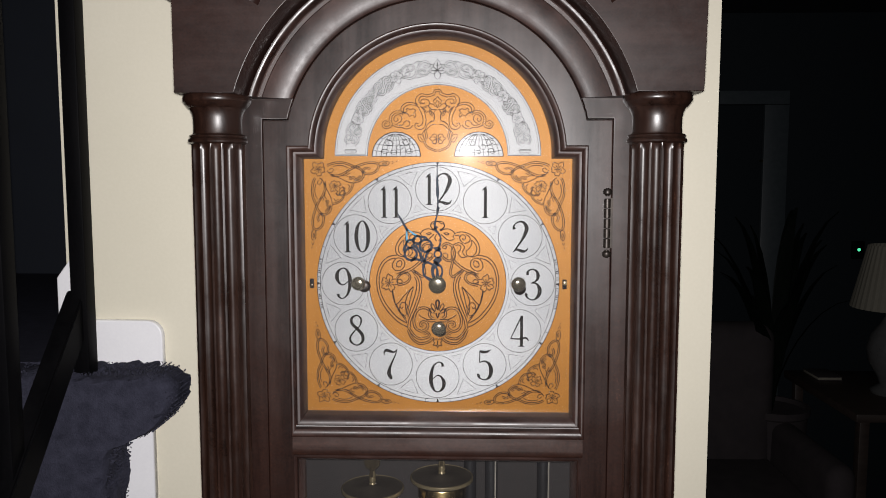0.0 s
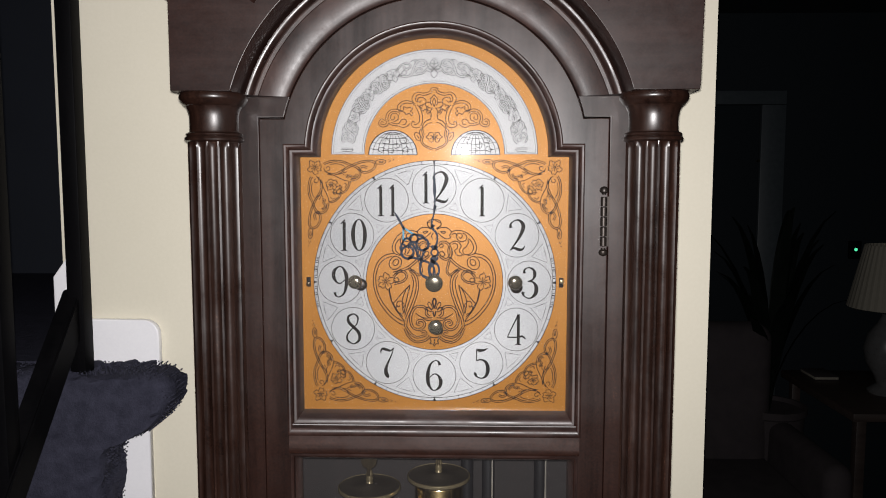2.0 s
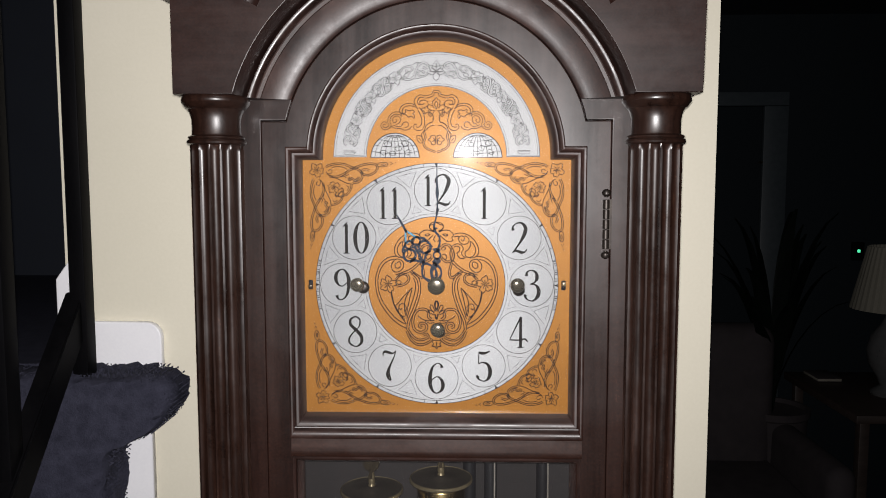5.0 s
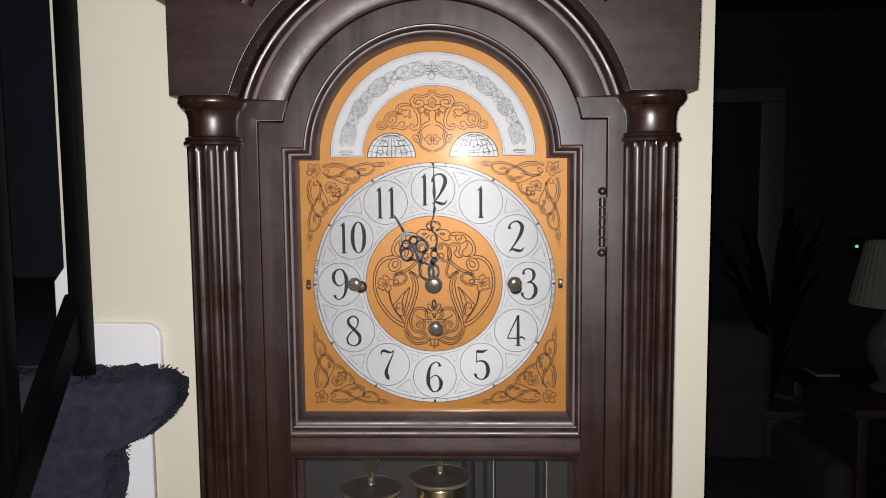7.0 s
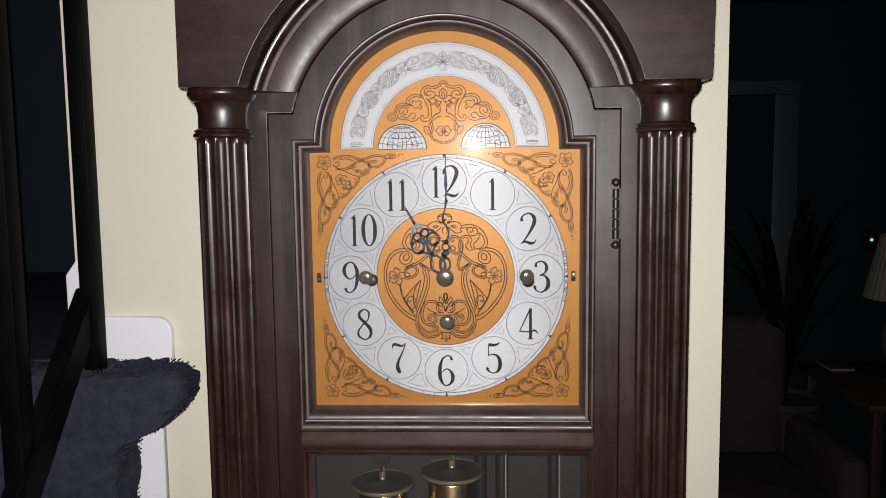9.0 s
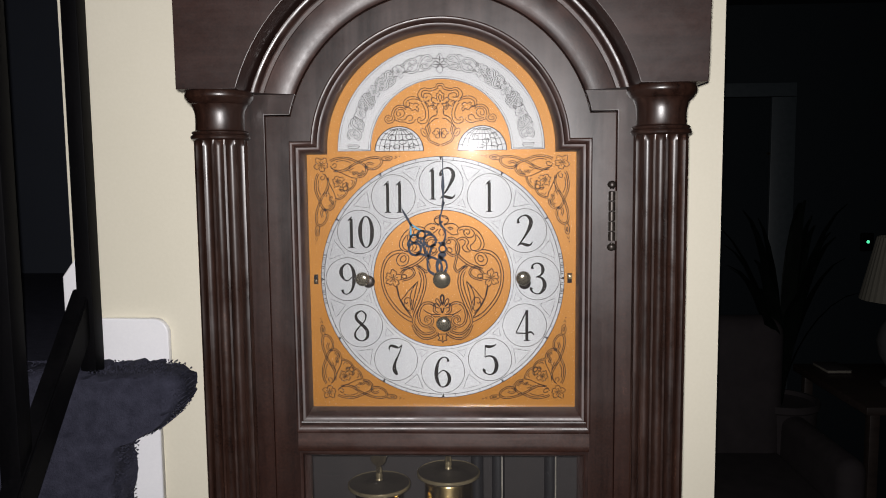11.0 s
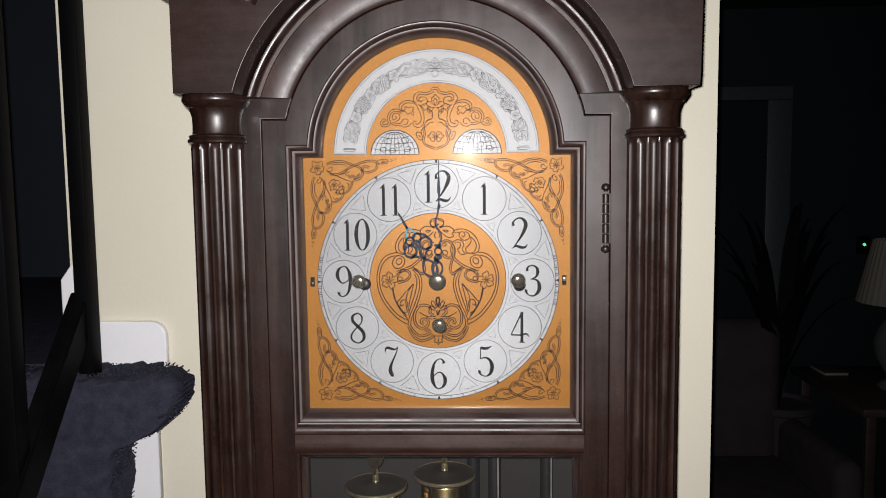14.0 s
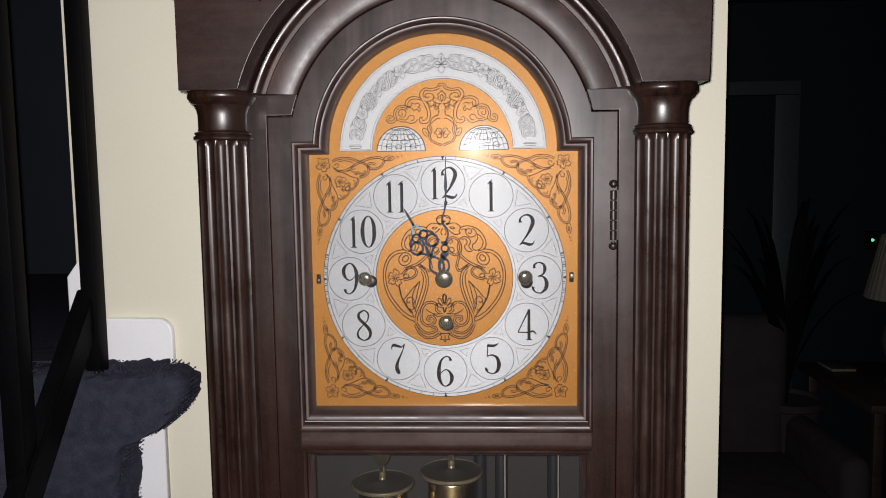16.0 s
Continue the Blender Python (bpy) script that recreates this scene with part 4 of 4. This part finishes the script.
    p.line([(25.3, -3), (27.2, -11.6), (29.8, -23.3), (31.6, -32.3), (33.3, -21.4), (31, -11.6)], True)
    p.line([(25.3, -3), (33.7, -11.6), (42.5, -21.4), (45.3, -13.6), (46.5, -7)])
    p.line([(47.2, -7.4), (45.2, -17.5), (40.6, -27.6), (31.6, -40.1)])
    p.line([(42.5, -21.8), (39, -28.8), (32.8, -36.2)])
    p.line([(32.4, -27.6), (31.3, -23.7), (33.7, -20), (37.5, -20), (39, -23.3), (37.1, -25.7), (35.6, -24.1)])
    p.line([(39, -23.7), (39.4, -28.4), (36.7, -31.9), (32.8, -33.1)])
    # palmette
    p.line([(0.3, -27.4), (-1.3, -20.4), (0.5, -16.5), (2.2, -20.4), (0.3, -27.4)])
    p.line([(1.5, -28.2), (3.5, -22.4), (6.2, -20.8), (6.4, -24.3), (2.6, -28.6)])
    p.line([(2.4, -29.4), (6.2, -26.3), (8.9, -26.3), (7.3, -29.2), (3, -30.6)])
    p.line([(-1.3, -30.2), (0.2, -35.7), (2, -30.2)])
    # foot scrolls
    p.band([(4.9, -36.1), (8.4, -33), (8.1, -28.3), (12.4, -25.2), (18.9, -26), (23.1, -31.1), (24.6, -39.3), (22.6, -46.4), (17.2, -49.5), (12.1, -47.5), (10, -43.6), (12.6, -40.1), (16.5, -40.1), (17.6, -43.2), (14.9, -44.4)], 2.1)
    p.line([(2.2, -36.9), (9.9, -37.3), (15.7, -35), (19.3, -32.2)])
    p.line([(2.1, -39.2), (7.9, -39.7), (12.2, -37.3)])
    p.band([(29.6, -46.8), (24.9, -53.5), (19, -57.4), (12.4, -56.6), (8.6, -54.2), (10.5, -51.1), (14, -52.7)], 1.9)
    p.band([(30.7, -48), (26.8, -56.7), (19.8, -62.2), (12, -61.7), (6.6, -58.6), (4.7, -55.8)], 1.9)
    # lower bloom
    p.line([(-0, -57.7), (4.6, -58.2), (3.4, -61.7), (4.6, -64.1), (1.5, -64.5), (-0.1, -67.2)])
    p.line([(-0, -59.3), (0.1, -64.5)])
    p.flower(50.2, 0.7, 8.6, 5, 60, ruffle=0.16)
    p.put("centre_scroll", label="fine dark scrollwork on gilt")


def corner_scrolls():
    for sx in (-1, 1):
        for top in (True, False):
            ox, oz, g = (122.1, 117.9, 1.0) if top else (119.3, -118.9, 0.97)

            def place(q, sx=sx, ox=ox, oz=oz, top=top, g=g):
                # local: first axis runs inwards along the edge, second outwards
                return (sx * (ox - g * q[0]), oz + g * (q[1] if top else -q[1]))
            p = Pen(0.8, mirror=False, place=place)
            for flip in (False, True):
                def f(pts, flip=flip):
                    return [(-b, -a) for a, b in pts] if flip else pts
                p.band(f([(9.3, 3.1), (12.8, 5), (19.8, 6.4), (27.9, 5.9), (35.9, 2.8), (43.1, 0), (46.1, -3.8), (46, -8), (42.5, -11.8), (36.3, -13.2)]), 1.7)
                p.band(f([(12.5, -6.1), (19.9, -6.9), (26.8, -4.3), (33.9, 0.1), (41.6, 3.5), (50.1, 6), (58.2, 6.3), (62, 3.6), (60.3, -1.3), (54.5, -4.7), (48.4, -4.6), (46.1, -1.5), (49.3, 1.1), (53.8, -0.5)]), 1.7)
                p.line(f([(15.5, 2.7), (21.3, 3.7), (27, 2.9), (30.8, 0.9)]))
                p.line(f([(9.2, -1.4), (12.6, -5.3), (21, -8.8), (30.1, -13.1), (35.5, -14)]))
                p.line(f([(9.9, -4.1), (14.6, -3), (15.4, 0), (13.1, 0.8), (11.5, -1.1)]))
                p.line(f([(24.1, -7), (28, -6.2), (30.2, -8.2)]))
                p.line(f([(31.2, -1.3), (28.8, -2.8), (29.9, -5.5), (33, -4)]))
                p.band(f([(32.6, -7.1), (33.3, -10.1), (36, -8.2), (38.6, -10.6), (41.8, -8.7), (43, -6.4)]), 1.4)
                p.band(f([(35.5, -14), (34.6, -18.9), (31, -24.2), (26.3, -26.1)]), 1.5)
                p.line(f([(30, -15.8), (32.3, -17.4), (30.7, -20.8)]))
                p.line(f([(62.4, 3.9), (63.2, 6.6), (67.4, 8), (72.7, 6.8), (71.2, 3.8), (66.2, 3.3)]), True)
                p.line(f([(65.8, 5.4), (68.1, 6.3), (70.4, 5.7), (68.1, 4.6)]), True)
                p.line(f([(75.4, 7.9), (77.9, 6.6), (75.4, 5.3)]), smooth=False)
                p.line(f([(80, 7.6), (81.1, 7.6)]), smooth=False, width=1.3)
                # cup of leaves under the inner flower
                p.line(f([(17.5, -25), (21, -25.5), (24.5, -22), (28, -24)]))
                p.line(f([(19.5, -27.5), (23.5, -26.5), (27.5, -25.5)]))
                p.line(f([(22, -20), (26, -18.5), (27, -21.5), (23.5, -22)]))
            p.flower(0, 0, 7.4, 5, 20, ruffle=0.2)
            p.flower(17, -17.5, 6.2, 5, 65, ruffle=0.24)
            p.put("corner_scroll", label="fine dark scrollwork on gilt")


def arch_scrolls():
    lift = (CZ - DIAL_Z) / MM
    p = Pen(0.48)

    def at(u, v):
        """u: degrees up the arch, v: off the band's middle."""
        r = 88.5 + v
        return (r * math.cos(radians(u)), lift + r * math.sin(radians(u)))
    # small vase at the foot
    p.line([(82, lift + 5.2), (95, lift + 5.2), (93.5, lift + 3), (84, lift + 3), (82, lift + 5.2)], smooth=False)
    p.line([(83, lift + 6.4), (94.5, lift + 6.4)], smooth=False)
    # scrolls between the flowers: a pair of opposed hooks and a doubled stem
    for u0, u1 in ((7.5, 20.5), (29.5, 37.5), (46.5, 57.5), (67.0, 84.5)):
        d = u1 - u0

        def run(*q, u0=u0, d=d):
            return [at(u0 + a * d, b) for a, b in q]
        p.band(run((0.0, -3.2), (0.2, -6.2), (0.42, -5.0), (0.55, 0.2), (0.72, 5.4), (0.9, 6.4), (1.02, 3.4), (0.93, 0.8), (0.82, 2.6)), 1.9)
        p.band(run((-0.02, 3.6), (0.14, 6.6), (0.36, 6.2), (0.46, 3.0), (0.32, 0.6), (0.2, 2.6), (0.27, 4.0)), 1.5)
        p.band(run((1.0, -3.6), (0.86, -6.6), (0.66, -6.0), (0.6, -2.8), (0.72, -1.0), (0.84, -2.6), (0.77, -4.0)), 1.5)
        p.line(run((0.05, -1.0), (0.16, 0.6), (0.26, -1.8), (0.16, -3.4), (0.05, -1.0)))
        p.line(run((0.5, 6.8), (0.6, 8.0), (0.72, 7.6), (0.62, 6.2)))
        p.line(run((0.46, -6.6), (0.56, -8.0), (0.66, -7.6)))
    for u, r in ((25.0, 6.6), (42.0, 6.2), (62.3, 6.8)):
        x, z = at(u, 0.6)
        p.flower(x, z, r, 5, u, ruffle=0.2)
        for a in (60, 120, 240, 300):
            x2, z2 = at(u, 0.6)
            p.leaf(x2 + 5.2 * math.cos(radians(u + a)), z2 + 5.2 * math.sin(radians(u + a)), 3.8, u + a, 0.36)
    x, z = 0, lift + 88.5
    for a in (90, 38, -4):
        p.leaf(0, z - 3, 11 if a == 90 else 9, a, 0.34)
    p.line([(0, z - 3), (3, z - 6), (2.5, z - 10), (0, z - 12)])
    p.put("arch_scroll", INK, "hair-fine black scrolls")
    q = Pen(0.5, mirror=False)
    for r in (104.6, 102.6, 73.4, 71.4):
        a = math.degrees(math.asin(min(1, (1.6 if r in (102.6, 73.4) else 0.4) / r)))
        q.line([(x / MM, lift + z / MM) for x, z in arc(0, 0, r * MM, a, 180 - a, 80)], smooth=False, width=0.5 if r in (104.6, 71.4) else 0.25)
    for s in (-1, 1):
        q.line([(s * 71.4, lift + 0.4), (s * 104.6, lift + 0.4)], smooth=False)
        q.line([(s * 73.4, lift + 1.6), (s * 102.6, lift + 1.6)], smooth=False, width=0.25)
    q.put("arch_border", INK)


def cartouche():
    p = Pen(0.78)
    # crest
    p.line([(0.1, 197.6), (2.4, 197.4), (3.9, 195.7), (5, 193.8), (11.1, 192.3), (16, 193.4), (20.6, 190.8), (22.5, 186.3), (20.6, 182.6)])
    p.line([(0.1, 195.4), (2, 195.2), (3.1, 192.4), (10, 190.1), (15.7, 191), (18.3, 188.6), (18.7, 185.2), (16.4, 183.3)])
    p.line([(12.2, 180.7), (8.8, 182.2), (8.4, 185.6), (11.1, 187.8), (15.3, 187.8), (16.8, 185.2), (14.5, 183.3), (12.6, 184.8)])
    # upper arm
    p.line([(19.5, 181.8), (24.8, 184.4), (31.2, 184.4), (36.2, 181), (36.8, 176.5), (34.7, 173.5)])
    p.line([(18, 179.2), (22.5, 181.8), (29.3, 182.3), (33.9, 179.5), (34.3, 175.8), (32.8, 173.5)])
    p.line([(21.8, 176.5), (24.8, 178.4), (27.1, 177.3), (30.9, 178.8), (30.9, 175.8), (33.5, 174.6), (30.5, 173.5), (28.2, 170.9), (25.2, 172.4), (22.9, 169.8), (21.8, 172.8), (24, 174.3)], True)
    # outer scroll
    p.band([(33.9, 172.8), (37.3, 175), (42.7, 175), (46.8, 171.6), (48, 166.3), (46.9, 163.3), (49.2, 160.3), (53.4, 159.9), (55.2, 162.9), (53, 165.6), (50.7, 164.1)], 2.2)
    p.line([(41.2, 163.7), (37.4, 165.6), (36.2, 169.4), (38.9, 172.4), (43.1, 171.2), (44.2, 167.5), (42.3, 165.6), (40, 167.1), (40.8, 169)])
    p.line([(46.1, 162.2), (41.2, 160), (35.9, 159.6), (32.1, 158.1), (27.5, 159.2), (24.8, 162.2)])
    p.line([(43.8, 163.3), (39.3, 161.8), (35.5, 162.2), (33.6, 165.2), (30.9, 166.4), (28.2, 164.9), (29, 161.5), (32.1, 160.7)])
    # flank
    p.line([(17.2, 180.7), (13.8, 176.6), (11.9, 170.2), (11.9, 163.8), (14.2, 158.9), (19.1, 157.7), (22.9, 160.4), (21.8, 164.1), (19.1, 163)])
    p.line([(18.7, 178.1), (16.4, 174.3), (14.7, 168.7), (15.3, 163.4), (18.7, 160.8), (20.6, 161.9)])
    p.line([(11.1, 179.2), (13, 180.3), (14.9, 179.2), (12.6, 177.3), (11.5, 174.3)])
    # heart bloom
    p.line([(0.1, 190.9), (2, 188.2), (3.9, 186.7), (3.5, 183), (7.7, 183.3), (8.8, 180.3), (5, 177.7), (0.8, 177.4)])
    p.line([(0.1, 187.1), (1.6, 184.1), (0.8, 181.1), (0.1, 178.9)])
    p.line([(3.9, 182.6), (2, 180)])
    # acanthus
    p.line([(2.8, 169.6), (4, 166.2), (7.8, 164.7), (10.4, 162.4), (12.3, 157.4)])
    p.line([(2, 162.8), (5.4, 162.4), (8.1, 160.5), (11.9, 157)])
    p.line([(5.5, 166.2), (8.5, 164.3), (9.7, 162.7)])
    p.line([(3.6, 173.4), (6, 175.6), (9.4, 176), (10.9, 174.1)])
    p.line([(2.1, 176.8), (3.7, 174.1), (2.9, 171.1), (4, 168.9)])
    p.band([(5.6, 179), (7.5, 176.7), (6.7, 173.3), (4.4, 171.9)], 1.5)
    # foot
    p.band([(12.7, 156.7), (11.1, 151), (12.9, 145.3), (10.6, 140.4), (5.6, 137.8), (0.6, 135.9)], 1.7)
    p.line([(14.1, 149.8), (15.7, 152.1), (19.5, 152.8), (19.3, 148.6), (16.8, 145.3), (13.7, 146)], True)
    p.line([(15.3, 147.2), (17.6, 150.2)])
    p.line([(12.3, 157.4), (14.9, 154.4), (14.1, 151)])
    p.line([(1.1, 152.2), (5, 152.6), (5.9, 150.3), (8.4, 148.6), (5.7, 146.5), (4.5, 143.7), (1.1, 144.3)], True)
    p.line([(1.1, 148.4), (3.8, 150.7)])
    p.line([(1.1, 148.4), (4.2, 146.5)])
    p.line([(1.1, 148.4), (1.3, 145.4)])
    p.put("cartouche", label="fine dark scrollwork on gilt")


def globes():
    lift = (CZ - DIAL_Z) / MM
    for s in (-1, 1):
        cx, r = s * 42.0, 24.6
        part("hemisphere", plate([[(x, z) for x, z in arc(cx * MM, CZ - 0.0005, r * MM, 0, 180, 48)]], -0.0006, -0.0001), SILVER, dial, "white half globe with black meridians")
        p = Pen(0.5, mirror=False)
        p.line([(x / MM, z / MM) for x, z in arc(cx * MM, lift * MM - 0.0005, r * MM, 0, 180, 48)], smooth=False, width=0.9)
        p.line([(cx - r, lift - 0.4), (cx + r, lift - 0.4)], smooth=False, width=0.6)
        for k in (0.18, 0.4, 0.62, 0.83):
            for side in (-1, 1):
                p.line([(cx + side * r * k * math.cos(radians(u)), lift - 0.5 + r * math.sin(radians(u)) * 0.93) for u in range(0, 86, 6)], smooth=False)
        p.line([(cx, lift), (cx, lift + r * 0.92)], smooth=False)
        for h in (0.24, 0.5, 0.74, 0.9):
            w = math.sqrt(1 - h * h) * r
            p.line([(cx + w * u / 6, lift + h * r - 2.2 * (1 - (u / 6) ** 2)) for u in range(-6, 7)], smooth=False)
        rng = random.Random(7 + s)
        for kx, kz, n in ((-7, 13, 12), (4, 9, 13), (-12, 5, 9), (11, 14, 10), (13, 5, 9), (-2, 4, 8)):
            pts = [(cx + kx + (2.2 + rng.uniform(0, 2.6)) * math.cos(2 * math.pi * k / n), lift + kz + (1.6 + rng.uniform(0, 1.8)) * math.sin(2 * math.pi * k / n)) for k in range(n)]
            p.line(pts, True, smooth=False, width=0.6)
        p.put("meridians", INK)


def side_labels():
    """Two small lever slots with lettering too small to read, as bars."""
    for s in (-1, 1):
        x = s * 130.3
        part("lever_slot", cuboid(x * MM - 0.0022, x * MM + 0.0022, -0.0013, -0.0002, DIAL_Z - 0.0050, DIAL_Z + 0.0050, bevel=0.0003), INK, dial, "dark slot")
        part("lever", cuboid(x * MM - 0.0016, x * MM + 0.0018, -0.006, -0.0015, DIAL_Z + s * 0.0016 - 0.0018, DIAL_Z + s * 0.0016 + 0.0022, bevel=0.0005), BRASS_RIM if s > 0 else BRASS_DARK, dial, "tiny brass lever")
        p = Pen(0.5, mirror=False)
        for k in range(-11, 12):
            if k in (-1, 0, 1):
                continue
            a = s * 90 + k * 1.05
            if k % 4:
                p.line([polar(121.9, a), polar(124.2, a)], smooth=False, width=0.8)
        p.put("lettering", INK)


chapter_marks()
numerals()
centre_scrolls()
corner_scrolls()
arch_scrolls()
cartouche()
globes()
side_labels()


# ---- arbors and hands ----
def arbor(x, z, r, front, name, label):
    prof = [(r * 0.55, -0.0008), (r * 0.55, front * 0.4), (r * 0.9, front * 0.5), (r, front * 0.62), (r * 0.97, front * 0.76), (r * 0.84, front * 0.89), (r * 0.55, front * 0.97), (r * 0.2, front)]
    return part(name, lathe(prof, x, z, 36, axis="Y"), ARBOR, dial, label)


# Added dark dome beside an arbor, for the arbor's dark reflection in the dial.
def bushing(x, z):
    prof = [(0.0066, -0.0002), (0.0064, -0.0014), (0.0056, -0.0026), (0.0040, -0.0034), (0.0018, -0.0038)]
    part("bushing", lathe(prof, x, z, 28, axis="Y"), BRONZE, dial, "dark dome standing in for an arbor's dark reflection")


bushing(-0.0760, DIAL_Z - 0.0028)
bushing(0.0845, DIAL_Z - 0.0048)
bushing(0.0025, DIAL_Z - 0.0490)
arbor(-0.0815, DIAL_Z + 0.0005, 0.0073, -0.009, "winding_arbor", "domed tarnished brass winding arbor")
arbor(0.0830, DIAL_Z + 0.0005, 0.0075, -0.009, "winding_arbor", "domed tarnished brass winding arbor")
arbor(0.0012, DIAL_Z - 0.0460, 0.0076, -0.009, "winding_arbor", "domed tarnished brass winding arbor")


def ring(bm, x, z, r, w, y=0.0):
    stroke(bm, [(x + r * math.cos(2 * math.pi * k / 20), z + r * math.sin(2 * math.pi * k / 20)) for k in range(20)], y, w, True)


def hand_blank(name, bm, y, label):
    solid(bm, 0.0011)
    ob = part(name, bm, BLUED, None, label, smooth=False)
    ob.parent = clock
    ob.location = (0, y - 0.1, DIAL_Z)
    return ob


def minute_blank():
    bm = bmesh.new()
    stroke(bm, circle_m(0.0075), 0, 0.006, True)
    stroke(bm, smooth_path([(-0.003, 0.006, 0.004), (-0.005, 0.013, 0.003), (-0.0035, 0.0185, 0.0045), (0.001, 0.021, 0.0035)]), 0)
    stroke(bm, smooth_path([(0.002, 0.006, 0.004), (0.005, 0.012, 0.002), (0.004, 0.018, 0.0022), (0.0, 0.0215, 0.003), (-0.0035, 0.0235, 0.004)]), 0)
    stroke(bm, smooth_path([(-0.004, 0.0235, 0.003), (0.001, 0.0255, 0.007), (0.0045, 0.0255, 0.002)]), 0)
    ring(bm, 0.0005, 0.0315, 0.0036, 0.0018)
    stroke(bm, smooth_path([(-0.004, 0.038, 0.001), (0.0005, 0.0365, 0.005), (0.004, 0.037, 0.0015)]), 0)
    stroke(bm, smooth_path([(0.001, 0.036, 0.003), (0.0035, 0.045, 0.0018), (0.0025, 0.051, 0.0018), (-0.0015, 0.056, 0.0026), (-0.0025, 0.062, 0.0022), (-0.0005, 0.070, 0.0016), (0.0005, 0.077, 0.0026), (0.0006, 0.080, 0.0018)]), 0)
    stroke(bm, smooth_path([(-0.0035, 0.056, 0.0007), (-0.0015, 0.0585, 0.0028), (0.001, 0.059, 0.0007)]), 0)
    stroke(bm, smooth_path([(0.0006, 0.076, 0.0022), (0.0024, 0.079, 0.001)]), 0)
    stroke(bm, [(0.0006, 0.078, 0.0014), (0.0007, 0.087, 0.0015), (0.0004, 0.094, 0.0036), (0.0002, 0.103, 0.0024), (0.0, 0.112, 0.0010), (0.0, 0.1245, 0.0008)], 0)
    return bm


def hour_blank():
    bm = bmesh.new()
    stroke(bm, circle_m(0.0072), 0, 0.007, True)
    for s in (-1, 1):
        stroke(bm, smooth_path([(s * 0.003, 0.006, 0.004), (s * 0.0072, 0.014, 0.0022), (s * 0.0050, 0.021, 0.0022), (s * 0.0012, 0.0255, 0.0026)]), 0)
        ring(bm, s * 0.0088, 0.0405, 0.0062, 0.0025)
        stroke(bm, smooth_path([(0, 0.0265, 0.003), (s * 0.004, 0.031, 0.0022), (s * 0.0085, 0.0345, 0.0034), (s * 0.0125, 0.0335, 0.001)]), 0)
        ring(bm, s * 0.0042, 0.0500, 0.0040, 0.0021)
        stroke(bm, smooth_path([(s * 0.0135, 0.044, 0.001), (s * 0.0125, 0.048, 0.0030), (s * 0.0075, 0.0525, 0.0014)]), 0)
    stroke(bm, [(0, 0.024, 0.0034), (0, 0.034, 0.0022), (0, 0.046, 0.0030)], 0)
    stroke(bm, [(0, 0.062, 0.0024), (0, 0.070, 0.0026), (0, 0.078, 0.0020), (0, 0.0825, 0.0008)], 0)
    return bm


def circle_m(r):
    return [(r * 0.6 * math.cos(2 * math.pi * k / 24), r * 0.6 * math.sin(2 * math.pi * k / 24)) for k in range(24)]


hour_hand = hand_blank("hour_hand", hour_blank(), -0.0045, "pierced blued steel hour hand pointing at eleven")
# the fork's glint is put into its colour
bm = bmesh.new()
for side in (-1, 1):
    stroke(bm, smooth_path([(side * 0.0078, 0.0522, 0.0012), (side * 0.0048, 0.0560, 0.0017), (side * 0.0014, 0.0625, 0.0015), (0, 0.066, 0.0012)]), 0)
stroke(bm, [(-0.0075, 0.0530, 0.0012), (0.0075, 0.0530, 0.0012)], 0)
solid(bm, 0.0011)
spear = part("spear", bm, GLINT, None, "hour hand fork with a blue glint in its colour", smooth=False)
spear.parent = hour_hand
minute_hand = hand_blank("minute_hand", minute_blank(), -0.0070, "slender wavy blued steel minute hand near twelve")
part("hand_nut", lathe([(0.0040, -0.0005), (0.0040, -0.0078), (0.0085, -0.0080), (0.0091, -0.0090), (0.0088, -0.0102), (0.0070, -0.0114), (0.0040, -0.0116), (0.0012, -0.0119)], 0.0, DIAL_Z, 40, axis="Y"), ARBOR, clock, "domed brass hand nut with a slotted pin")


def motions():
    """The hands creep on: a tenth of a degree a second for the long one, a twelfth of that for the short one."""
    walk(minute_hand, [(t, pose(0, -0.107, DIAL_Z, 0, -0.1 + 0.1 * t, 0)) for t in (0.0, 4.0, 8.0, 12.0, 16.0)])
    walk(hour_hand, [(t, pose(0, -0.1045, DIAL_Z, 0, -29.1 + 0.0083 * t, 0)) for t in (0.0, 8.0, 16.0)])


motions()
